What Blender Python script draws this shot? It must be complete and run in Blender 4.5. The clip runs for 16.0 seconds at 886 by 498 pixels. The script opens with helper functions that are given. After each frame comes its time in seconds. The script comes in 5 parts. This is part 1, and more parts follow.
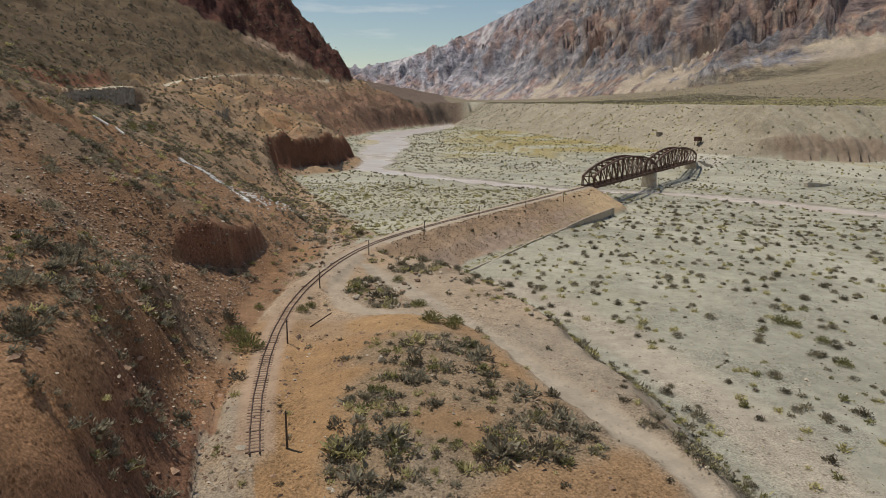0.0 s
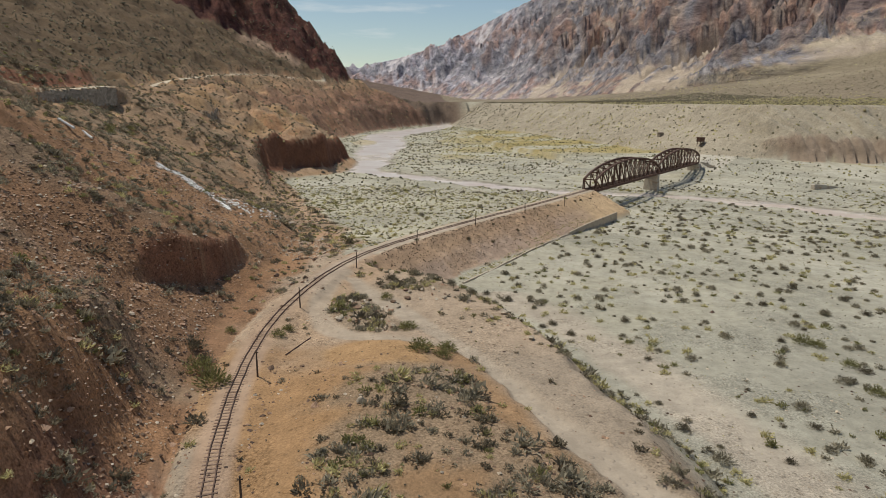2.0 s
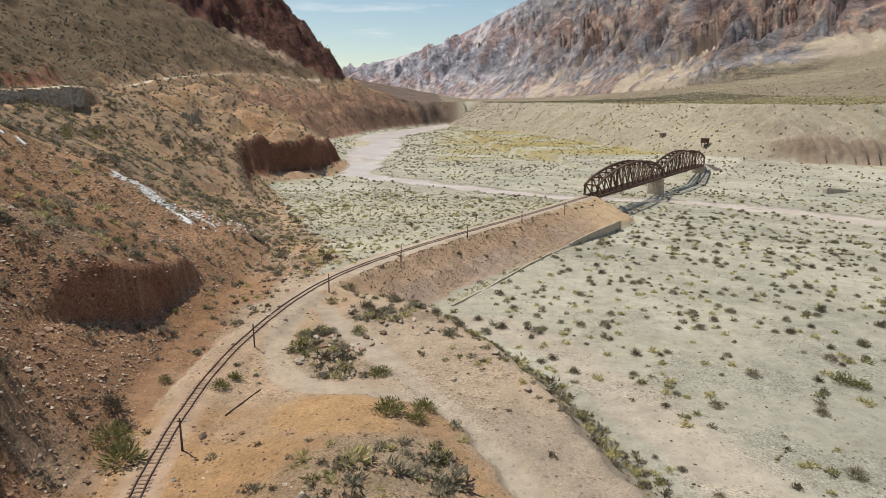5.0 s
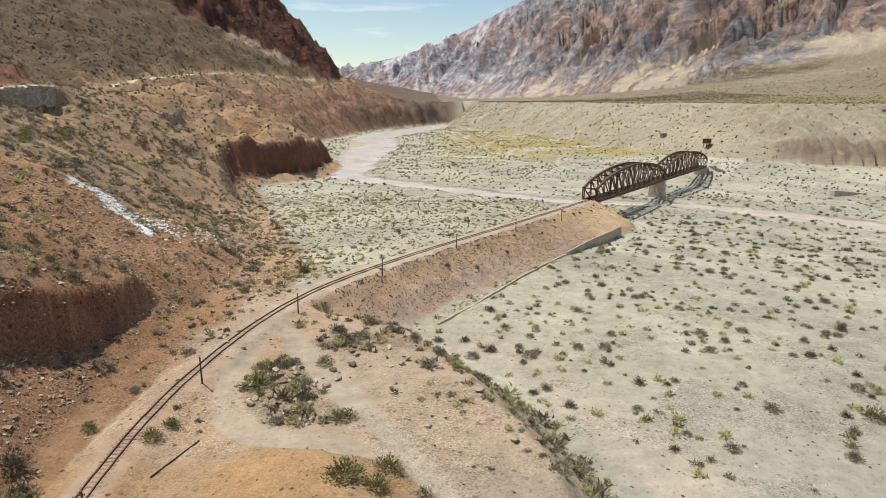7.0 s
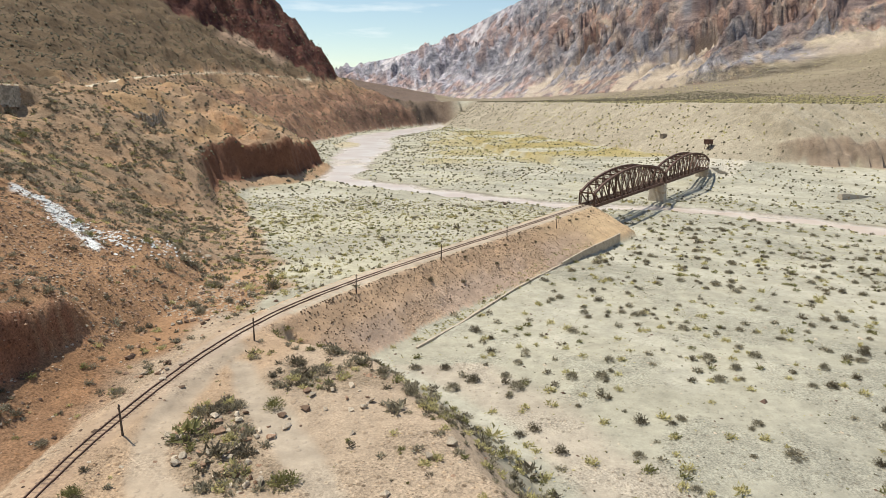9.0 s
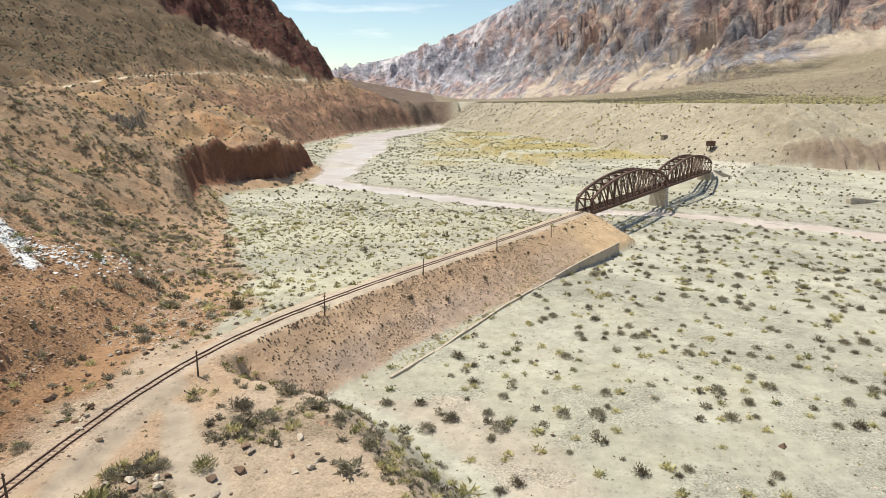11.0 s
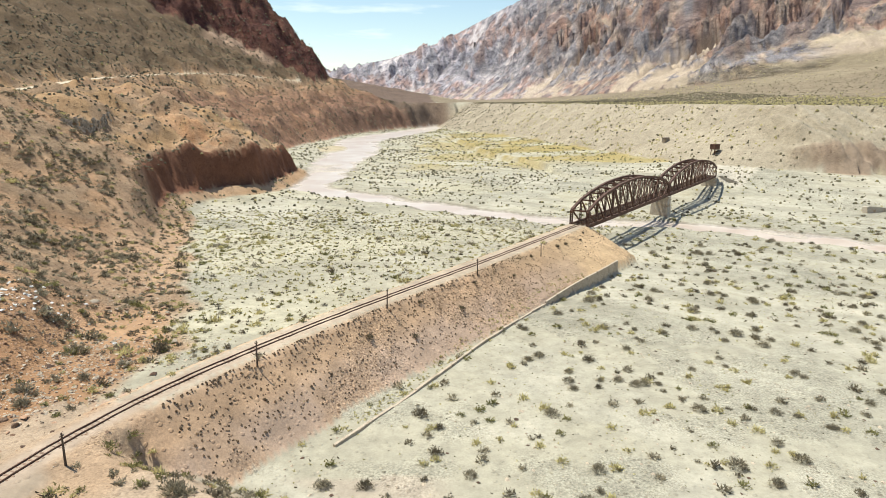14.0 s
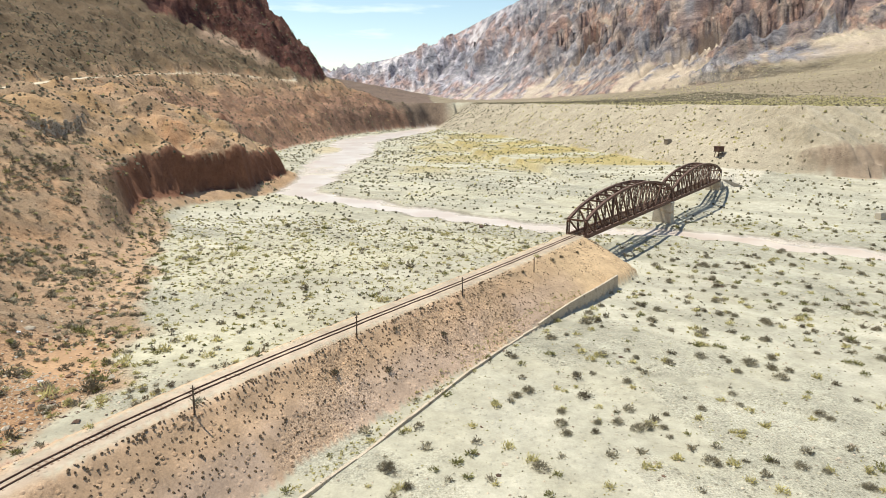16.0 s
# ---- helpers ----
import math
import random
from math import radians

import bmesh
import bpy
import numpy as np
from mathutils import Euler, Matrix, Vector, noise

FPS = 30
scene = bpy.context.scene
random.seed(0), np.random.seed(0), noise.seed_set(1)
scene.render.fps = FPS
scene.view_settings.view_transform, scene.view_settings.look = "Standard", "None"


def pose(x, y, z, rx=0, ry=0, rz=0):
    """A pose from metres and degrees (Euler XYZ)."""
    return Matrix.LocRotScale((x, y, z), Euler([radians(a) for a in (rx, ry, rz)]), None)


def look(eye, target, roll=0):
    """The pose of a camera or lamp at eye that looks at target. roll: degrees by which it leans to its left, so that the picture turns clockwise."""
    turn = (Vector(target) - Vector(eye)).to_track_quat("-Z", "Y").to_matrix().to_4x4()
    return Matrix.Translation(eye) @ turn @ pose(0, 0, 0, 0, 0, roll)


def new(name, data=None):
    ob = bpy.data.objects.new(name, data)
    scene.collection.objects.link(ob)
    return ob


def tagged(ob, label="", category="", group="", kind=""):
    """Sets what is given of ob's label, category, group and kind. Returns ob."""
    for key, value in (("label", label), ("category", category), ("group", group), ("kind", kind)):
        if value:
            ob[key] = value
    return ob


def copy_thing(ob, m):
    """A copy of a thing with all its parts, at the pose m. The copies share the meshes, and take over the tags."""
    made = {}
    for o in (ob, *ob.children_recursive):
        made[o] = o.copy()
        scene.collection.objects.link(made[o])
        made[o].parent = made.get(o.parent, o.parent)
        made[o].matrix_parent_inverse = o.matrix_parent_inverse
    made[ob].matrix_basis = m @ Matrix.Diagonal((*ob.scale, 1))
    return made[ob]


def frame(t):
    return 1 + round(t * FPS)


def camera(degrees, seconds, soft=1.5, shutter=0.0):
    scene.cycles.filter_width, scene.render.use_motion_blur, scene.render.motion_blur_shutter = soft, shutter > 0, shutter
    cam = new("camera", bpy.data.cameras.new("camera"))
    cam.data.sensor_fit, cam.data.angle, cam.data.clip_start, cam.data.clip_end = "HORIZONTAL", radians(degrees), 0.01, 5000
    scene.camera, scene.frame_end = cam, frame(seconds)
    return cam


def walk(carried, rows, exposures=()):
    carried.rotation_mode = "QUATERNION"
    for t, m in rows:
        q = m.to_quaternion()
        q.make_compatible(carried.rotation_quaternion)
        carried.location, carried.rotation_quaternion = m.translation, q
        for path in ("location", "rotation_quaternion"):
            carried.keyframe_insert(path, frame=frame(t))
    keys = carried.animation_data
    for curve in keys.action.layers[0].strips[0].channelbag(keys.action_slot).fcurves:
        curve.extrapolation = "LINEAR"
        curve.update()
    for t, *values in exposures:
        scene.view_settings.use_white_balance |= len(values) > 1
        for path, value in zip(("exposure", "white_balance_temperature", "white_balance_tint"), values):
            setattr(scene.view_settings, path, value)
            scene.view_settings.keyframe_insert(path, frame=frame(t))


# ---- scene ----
cam = camera(71.3, 16.0, soft=0.7)
METRES, EYE, TILT, LEAN, TURN = 100.0, 43.3, 0.0, 0.0, 0.0
ROWS = [
    (0.0, 0.0, 0.0, 0.0, 0.15, -13.28, -0.62),
    (0.5, 0.0028, 0.0265, 0.0009, 0.11, -13.29, -0.61),
    (1.0, 0.0054, 0.0517, 0.0017, 0.08, -13.3, -0.6),
    (1.5, 0.0084, 0.0791, 0.0028, 0.03, -13.31, -0.59),
    (2.0, 0.011, 0.1048, 0.0038, 0.0, -13.33, -0.57),
    (2.5, 0.0137, 0.1325, 0.0048, -0.03, -13.34, -0.56),
    (3.0, 0.0166, 0.1581, 0.0057, -0.06, -13.34, -0.54),
    (3.5, 0.0203, 0.1869, 0.0063, -0.08, -13.34, -0.53),
    (4.0, 0.0251, 0.2142, 0.007, -0.09, -13.35, -0.52),
    (6.5, 0.0601, 0.3646, 0.0066, -0.22, -13.38, -0.45),
    (7.0, 0.0677, 0.3936, 0.0067, -0.23, -13.39, -0.44),
    (7.5, 0.0766, 0.4256, 0.0065, -0.26, -13.39, -0.42),
    (8.0, 0.085, 0.4554, 0.0062, -0.28, -13.38, -0.42),
    (8.5, 0.0946, 0.4875, 0.0058, -0.3, -13.4, -0.4),
    (9.0, 0.1044, 0.5194, 0.0058, -0.31, -13.39, -0.39),
    (11.5, 0.1527, 0.6738, 0.0071, -0.32, -13.34, -0.35),
    (12.0, 0.1633, 0.7068, 0.0081, -0.33, -13.34, -0.34),
    (12.5, 0.1728, 0.7375, 0.0095, -0.32, -13.33, -0.35),
    (13.0, 0.1831, 0.7707, 0.0103, -0.3, -13.32, -0.34),
    (13.5, 0.1922, 0.802, 0.0115, -0.29, -13.31, -0.34),
    (14.0, 0.2026, 0.8359, 0.0119, -0.28, -13.3, -0.32),
    (14.5, 0.2122, 0.8674, 0.0126, -0.27, -13.3, -0.31),
    (15.0, 0.222, 0.9016, 0.0133, -0.24, -13.3, -0.32),
    (15.5, 0.2311, 0.9334, 0.0145, -0.24, -13.31, -0.33),
    (16.0, 0.2408, 0.9676, 0.0157, -0.22, -13.3, -0.31),
]
walk(cam, [(t, pose(0, 0, EYE, TILT, LEAN, TURN) @ pose(METRES * x, METRES * y, METRES * z, 90 + pitch, roll, yaw)) for t, x, y, z, yaw, pitch, roll in ROWS],
     [(0.0, -0.36, 6750, 8), (4.0, -0.03, 6750, 8), (9.0, 0.35, 6750, 7), (12.0, 0.51, 6750, 6), (16.0, 0.60, 6750, 5)])

# ---- world and sun ----
SUN_TO = Vector((-0.385, 0.20, 1.0)).normalized()
world = bpy.data.worlds.new("sky")
scene.world = world
world.use_nodes = True
wn = world.node_tree
wn.nodes.clear()
sky = wn.nodes.new("ShaderNodeTexSky")
sky.sky_type = "NISHITA"
sky.sun_disc = False
sky.sun_elevation = math.asin(SUN_TO.z)
sky.sun_rotation = math.atan2(SUN_TO.x, SUN_TO.y)
sky.altitude = 1200
sky.air_density, sky.dust_density, sky.ozone_density = 1.25, 0.08, 0.8
bg = wn.nodes.new("ShaderNodeBackground")
bg.inputs["Strength"].default_value = 0.100
wo = wn.nodes.new("ShaderNodeOutputWorld")
wco_ = wn.nodes.new("ShaderNodeTexCoord")
wmap = wn.nodes.new("ShaderNodeMapping")
wmap.inputs["Scale"].default_value = (5, 5, 34)
wn.links.new(wco_.outputs["Generated"], wmap.inputs["Vector"])
wisp = wn.nodes.new("ShaderNodeTexNoise")
wisp.inputs["Scale"].default_value, wisp.inputs["Detail"].default_value = 1.6, 7.0
wn.links.new(wmap.outputs[0], wisp.inputs["Vector"])
wlevel = wn.nodes.new("ShaderNodeMapRange")
wlevel.inputs["From Min"].default_value, wlevel.inputs["From Max"].default_value = 0.58, 0.80
wlevel.inputs["To Min"].default_value, wlevel.inputs["To Max"].default_value = 0.0, 0.5
wn.links.new(wisp.outputs["Fac"], wlevel.inputs["Value"])
wmix = wn.nodes.new("ShaderNodeMix")
wmix.data_type = "RGBA"
wmix.inputs["B"].default_value = (9.0, 9.2, 9.4, 1)
wn.links.new(wlevel.outputs[0], wmix.inputs["Factor"])
wn.links.new(sky.outputs[0], wmix.inputs["A"])
wn.links.new(wmix.outputs["Result"], bg.inputs[0])
wn.links.new(bg.outputs[0], wo.inputs[0])
sun_data = bpy.data.lights.new("sun", "SUN")
sun_data.energy, sun_data.angle, sun_data.color = 3.95, radians(0.5), (1.0, 0.96, 0.89)
sun = new("sun", sun_data)
sun.matrix_world = look((0, 0, 500), Vector((0, 0, 500)) - SUN_TO)


# ---- noise and plan arithmetic ----
rng = np.random.default_rng(7)
PERM = rng.permutation(4096)
ANG = rng.uniform(0, 2 * math.pi, 4096)


def grad_noise(x, y, seed=0):
    xi, yi = np.floor(x).astype(np.int64), np.floor(y).astype(np.int64)
    xf, yf = x - xi, y - yi
    u, v = xf * xf * xf * (xf * (xf * 6 - 15) + 10), yf * yf * yf * (yf * (yf * 6 - 15) + 10)

    def corner(ix, iy, dx, dy):
        a = ANG[PERM[(PERM[(ix + seed * 131) & 4095] + iy) & 4095]]
        return np.cos(a) * dx + np.sin(a) * dy

    a, b = corner(xi, yi, xf, yf), corner(xi + 1, yi, xf - 1, yf)
    c, d = corner(xi, yi + 1, xf, yf - 1), corner(xi + 1, yi + 1, xf - 1, yf - 1)
    return 1.4 * ((a * (1 - u) + b * u) * (1 - v) + (c * (1 - u) + d * u) * v)


def fbm(x, y, size, octaves=4, seed=0, gain=0.5):
    total, amp = 0.0, 1.0
    for k in range(octaves):
        total = total + amp * grad_noise(x * 2 ** k / size + 17.3 * k, y * 2 ** k / size - 9.1 * k, seed + k)
        amp *= gain
    return total


def ridged(x, y, size, octaves=5, seed=0, gain=0.5):
    total, amp = 0.0, 1.0
    for k in range(octaves):
        total = total + amp * (1 - 2.2 * np.abs(grad_noise(x * 2 ** k / size + 7.7 * k, y * 2 ** k / size + 3.9 * k, seed + k)))
        amp *= gain
    return total


def step(a, b, x):
    t = np.clip((x - a) / (b - a), 0, 1)
    return t * t * (3 - 2 * t)


def off_line(X, Y, pts):
    """Signed distance to a line in plan (left of its way is positive) and the length along it at the nearest place."""
    best = np.full(X.shape, 1e18)
    side, along, run = np.zeros(X.shape), np.zeros(X.shape), 0.0
    for (x0, y0), (x1, y1) in zip(pts[:-1], pts[1:]):
        dx, dy = x1 - x0, y1 - y0
        ln = math.hypot(dx, dy)
        t = np.clip(((X - x0) * dx + (Y - y0) * dy) / ln ** 2, 0, 1)
        px, py = X - x0 - t * dx, Y - y0 - t * dy
        d2 = px * px + py * py
        cr = dx * (Y - y0) - dy * (X - x0)
        near = d2 < best - 1e-9
        best = np.where(near, d2, best)
        side = np.where(near, np.sign(cr), side)
        along = np.where(near, run + t * ln, along)
        run += ln
    return np.sqrt(best) * np.where(side == 0, 1, side), along


def smooth_line(pts, n=8):
    """A soft curve through the points of a plan line."""
    out = []
    for i in range(len(pts) - 1):
        p0, p1, p2, p3 = (np.array(pts[min(max(i + k, 0), len(pts) - 1)], float) for k in (-1, 0, 1, 2))
        for j in range(n):
            t = j / n
            out.append(tuple(0.5 * (2 * p1 + (p2 - p0) * t + (2 * p0 - 5 * p1 + 4 * p2 - p3) * t * t + (3 * p1 - p0 - 3 * p2 + p3) * t ** 3)))
    out.append(tuple(map(float, pts[-1])))
    return out


# ---- the plan: lines in metres ----
TRACK = smooth_line([(-18.5, 55), (-21.5, 66), (-24.6, 83), (-26.0, 100), (-25.4, 115), (-22.6, 133), (-17.6, 149), (-9.5, 164.5), (5.5, 187), (32.7, 224), (62.0, 265.5)], 4)
RAIL_Z = 9.3
AX = Vector((0.5850, 0.8110, 0)).normalized()
ACROSS = Vector((AX.y, -AX.x, 0))
BRIDGE_0 = Vector((62.3, 265.9, 0))
SPAN = 82.0
FAR_END = BRIDGE_0 + AX * (2 * SPAN + 3)
APPROACH = [(FAR_END.x, FAR_END.y), (FAR_END.x + 30, FAR_END.y + 42), (FAR_END.x + 70, FAR_END.y + 80)]
WALL = [(6.5, 157), (14.1, 168.4), (20.9, 180.2), (29.1, 194.0), (39.8, 209.6), (50.0, 222.9), (61.3, 235.6), (68.2, 244.5)]
SCARP = smooth_line([(40, 10), (37, 40), (35.3, 63), (31.5, 83), (24.5, 107), (16.5, 127), (4.0, 143.5), (-9, 149)], 3)
LEFT_FOOT = smooth_line([(-10, -60), (-15, 20), (-26, 60), (-33.5, 95), (-36, 130), (-38, 178), (-57, 240), (-78, 300), (-89, 340), (-90, 374), (-71, 394), (-66, 440), (-74, 492),
                         (-115, 560), (-128, 700), (-115, 850), (-100, 1000), (-40, 1190), (20, 1290)], 3)
ROAD = smooth_line([(-112, 60), (-117, 120), (-122, 172), (-128, 220), (-134, 265), (-152, 320), (-173, 387), (-206, 520), (-240, 700), (-225, 880), (-190, 1050)], 3)
RIGHT_BASE = smooth_line([(900, 300), (600, 350), (310, 385), (222, 404), (188, 428), (173, 450), (165, 490), (150, 580), (134, 680), (107, 830), (64, 1000), (25, 1150), (14, 1290)], 3)
LOW_BENCH = smooth_line([(200, 440), (165, 474), (126, 500), (76, 565), (54, 662), (42, 780), (30, 900), (20, 1000)], 4)
DIRT = smooth_line([(27, 40), (25, 50.4), (21.9, 58.1), (18.3, 65.2), (13.2, 74.8), (8.3, 87.3), (1.7, 99.8), (-4.6, 110.6), (-10.7, 119.8), (-17, 131)], 4)
PATH = smooth_line([(1, 96), (-5, 97.8), (-12, 99.5), (-17, 104), (-20, 112), (-21, 124), (-19.5, 136)], 4)
WHITE = [(-73, 174.5), (-66.5, 174.5), (-60, 169), (-54, 163), (-51.5, 161.5)]
RECESS_WALL = [(-113, 305), (-117, 332), (-122, 357)]
DARK_FOOT = [(-900, 450), (-620, 760), (-470, 900), (-345, 985), (-300, 1060), (-235, 1075), (-185, 1085), (-172, 1200), (-300, 1700), (-600, 2600)]
RANGE_FOOT = smooth_line([(2600, -200), (1700, 700), (932, 1250), (520, 1450), (360, 1850), (220, 2350), (-100, 2900), (-700, 3400), (-1600, 3900)], 3)
RANGE_CREST = [(4200, 300), (2500, 1500), (1500, 2200), (900, 2700), (510, 3100), (340, 3200), (175, 3450), (20, 3700), (-300, 3950), (-620, 4350), (-1500, 4700)]
RIVER = smooth_line([(15, 1260), (-30, 1050), (-75, 850), (-60, 690), (-58, 560), (-52, 480), (-50, 420), (-28, 393), (24, 348), (68, 318), (112, 311), (150, 288), (175, 262), (215, 215), (280, 150)], 5)


def interp(x, xs, ys):
    return np.interp(x, xs, ys)


def hill_profile(Y, d, rough=1.0):
    """Height of the left hillside, without its unevenness, at the distance d behind its foot; and its bluff's height."""
    toe_z = interp(Y, [0, 60, 130, 178, 240, 300, 340, 374], [9.6, 9.2, 9.2, 7.6, 4.6, 3.2, 1.5, 0.0])
    bluff = interp(Y, [40, 76, 90, 99, 105, 112, 120, 128, 134, 140, 280, 300, 340, 376, 396, 440, 470, 495, 530, 560, 640, 700, 900, 1190], [8, 8, 1, 1, 4.5, 7.2, 6.8, 5.2, 3.2, 0, 0, 3, 7.5, 16, 17, 15, 13, 12, 18, 18, 13, 10, 12, 20])
    rise_k = interp(Y, [-60, 70, 100, 130, 145, 177, 205, 240, 265, 300, 340, 387, 480, 700, 850, 1100], [0.5, 0.52, 0.72, 0.60, 0.62, 0.46, 0.52, 0.62, 0.68, 0.80, 0.60, 0.52, 0.48, 0.52, 0.60, 0.60])
    ease = interp(Y, [275, 305, 450, 600], [1, 0.6, 0.6, 1])
    lift = rise_k * (np.minimum(d, 40) + ease * np.clip(d - 40, 0, None))
    a = interp(Y, [80, 96, 106, 112, 117, 130, 150], [1.5, 12, 8.5, 5.8, 4.4, 4.0, 1])
    b = interp(Y, [76, 95, 106, 112, 117, 130, 300, 420, 500, 570], [10, 13.5, 10, 7.2, 5.7, 5.4, 8.5, 7.0, 10, 26])
    swell = interp(Y, [50, 62, 68, 80, 88, 97, 130, 137, 165, 175, 195, 205, 246, 258, 270, 286, 300, 350, 372, 395, 430], [3, 2.5, 0, 1, 2.5, 0, 0, 1.5, 1.0, 2.8, 0, -1.5, -4.5, -2.5, 4.0, 4.5, 8.0, 9.0, 4.0, -2.0, 0])
    lift = lift + swell * step(0, 10, d) * step(70, 42, d)
    return toe_z + bluff * rough * step(a, b, d) + lift, bluff, step(a - 1.0, a, d) * step(b + 1.4, b + 0.2, d)


def toe_z_at2(Y):
    return interp(Y, [60, 130, 178, 240, 300], [9.2, 9.2, 7.6, 4.6, 3.2])


def toe_z_at(Y):
    return interp(Y, [300, 340, 374], [3.2, 1.5, 0.0])


ROAD_Z = [float(hill_profile(np.array([p[1]]), np.abs(off_line(np.array([p[0]]), np.array([p[1]]), LEFT_FOOT)[0]))[0][0]) for p in ROAD]
ROAD_Z = list(np.convolve(np.pad(ROAD_Z, 2, "edge"), np.ones(5) / 5, "valid"))


def ground(X, Y):
    """Height of the ground, and what it is made of, over the plan."""
    m = {}
    n_big, n_mid, n_fine = fbm(X, Y, 60, 4, 1), fbm(X, Y, 14, 4, 5), fbm(X, Y, 3.2, 3, 9)
    dt, st = off_line(X, Y, TRACK)
    t_len = off_line(np.array([TRACK[-1][0]]), np.array([TRACK[-1][1]]), TRACK)[1][0]
    dw, sw = off_line(X, Y, WALL)
    de, _ = off_line(X, Y, SCARP)
    dl, sl = off_line(X, Y, LEFT_FOOT)
    dr, _ = off_line(X, Y, ROAD)
    rb, _ = off_line(X, Y, RIGHT_BASE)
    rb = -rb
    dv, sv = off_line(X, Y, RIVER)

    # valley floor with its braids and shallow channel
    braid = fbm(X + 0.5 * Y, Y - 0.35 * X, 45, 3, 21)
    left_level = interp(Y, [150, 210, 260, 320, 400], [6.5, 4.3, 3.2, 1.0, 0.0])
    floor = np.where(dt > 0, left_level * step(2, 12, dt), 0.3) * step(1300, 1000, Y) + 0.5 * braid + 0.12 * n_mid + 0.05 * n_fine
    floor = np.where((st >= t_len - 0.1) & (dt > 0), 0.3 + (left_level - 0.3) * step(0, 25, dt) * step(320, 270, Y) + 0.5 * braid + 0.12 * n_mid, floor)
    wide = interp(sv, [0, 300, 650, 800, 900, 1000, 1300], [26, 30, 24, 14, 9, 8, 8])
    channel = step(wide * 1.25, wide * 0.5, np.abs(dv) + 4 * n_mid)
    lb, _ = off_line(X, Y, LOW_BENCH)
    low_bench = step(-1, 2.5, -lb + 2.5 * n_mid) * step(1010, 900, Y) * step(430, 470, Y + 0.35 * X - 20)
    z = floor - 1.1 * channel + 3.8 * low_bench
    bar = step(1.0, 0.55, ((X + 84 + 3 * n_mid) / 13) ** 2 + ((Y - 690) / 42) ** 2)
    z = z + 1.5 * bar
    m["bar"], m["low_bench"] = bar, low_bench
    m["channel"] = channel

    # the shelf beside the line, and its mounds
    shelf_z = 8.6 + 0.5 * n_big + 0.35 * n_mid + 0.1 * n_fine
    for cx, cy, r, h in ((-6.5, 90, 8, 2.0), (2, 82, 9, 1.3), (-6, 76, 10, 2.2), (6, 64, 12, 1.6), (-10, 60, 8, 1.8), (-7, 122, 6, 0.9)):
        shelf_z = shelf_z + h * np.exp(-((X - cx) ** 2 + (Y - cy) ** 2) / r ** 2)
    cut = np.clip(de + 1.4 * n_mid, 0, None)
    dd_, _ = off_line(X, Y, DIRT)
    dp, _ = off_line(X, Y, PATH)
    lane = np.maximum(step(2.5, 1.1, np.abs(dd_) + 0.9 * n_mid + 0.4 * n_fine), 0.8 * step(2.6, 1.2, np.abs(dp) + 0.5 * n_mid)) * step(-1, 3, de)
    m["lane"], m["dd_lane"] = lane, dd_
    m["mound"] = step(1.15, 0.75, np.hypot((X + 7.5 + 0.5 * (Y - 89)) / 8.5, (Y - 89) / 7.0) + 0.25 * n_mid)
    thick = 0
    for cx, cy, rx_, ry_ in ((-13.5, 113, 5.5, 8.5), (-8, 105.5, 4, 3), (-4.5, 126, 9, 4), (-3, 77, 10, 6.5), (4, 66, 9, 7), (10, 58, 7, 8), (-6, 66, 6, 7), (25, 60, 4, 9), (-2, 52, 9, 6)):
        thick = np.maximum(thick, step(1.2, 0.75, np.hypot((X - cx) / rx_, (Y - cy) / ry_) + 0.45 * n_mid))
    m["thicket"] = thick * (1 - lane)
    shelf_z = shelf_z * (1 - 0.7 * lane) + 8.3 * 0.7 * lane
    shelf = np.minimum(shelf_z, 0.3 + 0.86 * cut)
    on_shelf = (de > -3) & (Y < 165)
    z = np.where(on_shelf, np.maximum(z, shelf), z)
    m["shelf"] = step(0.0, 9, de) * (Y < 165)

    # embankment with its crest, side slopes and end cone
    to_wall = interp(st, [t_len - 125, t_len - 60, t_len - 20, t_len], [13.0, 13.6, 15.5, 16.5])
    toe = interp(st, [t_len - 125, t_len - 60, t_len - 20, t_len], [0.15, 0.9, 2.4, 2.9])
    k_right = (RAIL_Z - 0.35 - toe) / (to_wall - 2.9)
    k = np.where(dt < 0, k_right, 0.6)
    past = st >= t_len - 0.05
    k = np.where(past, 0.66, k)
    bank = RAIL_Z - 0.35 - k * np.clip(np.abs(dt) - 2.9 - 0.3 * n_fine, 0, None) + 0.10 * n_fine * step(2, 4, np.abs(dt)) - 0.25 * np.clip(n_mid, -1, 1) * step(3, 6, np.abs(dt))
    bank = np.where((dw < 0) & (st > t_len - 130) & (dt < 0), -50, bank)
    bank = np.where(st < 95, np.minimum(bank, RAIL_Z - 0.35) - 3 * step(3.0, 8, np.abs(dt)), bank)
    m["bank"] = ((bank > z) & (st > 95)).astype(float) * step(2.2, 3.6, np.abs(dt))
    z = np.maximum(z, bank)
    bed = step(4.8, 2.2, np.abs(dt)) * (st > 0.5) * (st < t_len - 0.1)
    z = z * (1 - bed) + (RAIL_Z - 0.17 + 0.04 * n_fine) * bed
    m["bed"] = step(2.6, 1.5, np.abs(dt)) * (st > 0.5) * (st < t_len)
    da, sa = off_line(X, Y, APPROACH)
    apron_bank = RAIL_Z - 0.4 + 0.03 * sa - 0.68 * np.clip(np.abs(da) - 3.0, 0, None)
    behind = (X - FAR_END.x) * AX.x + (Y - FAR_END.y) * AX.y
    m["approach"] = ((behind > -1.0) & (apron_bank > z)).astype(float)
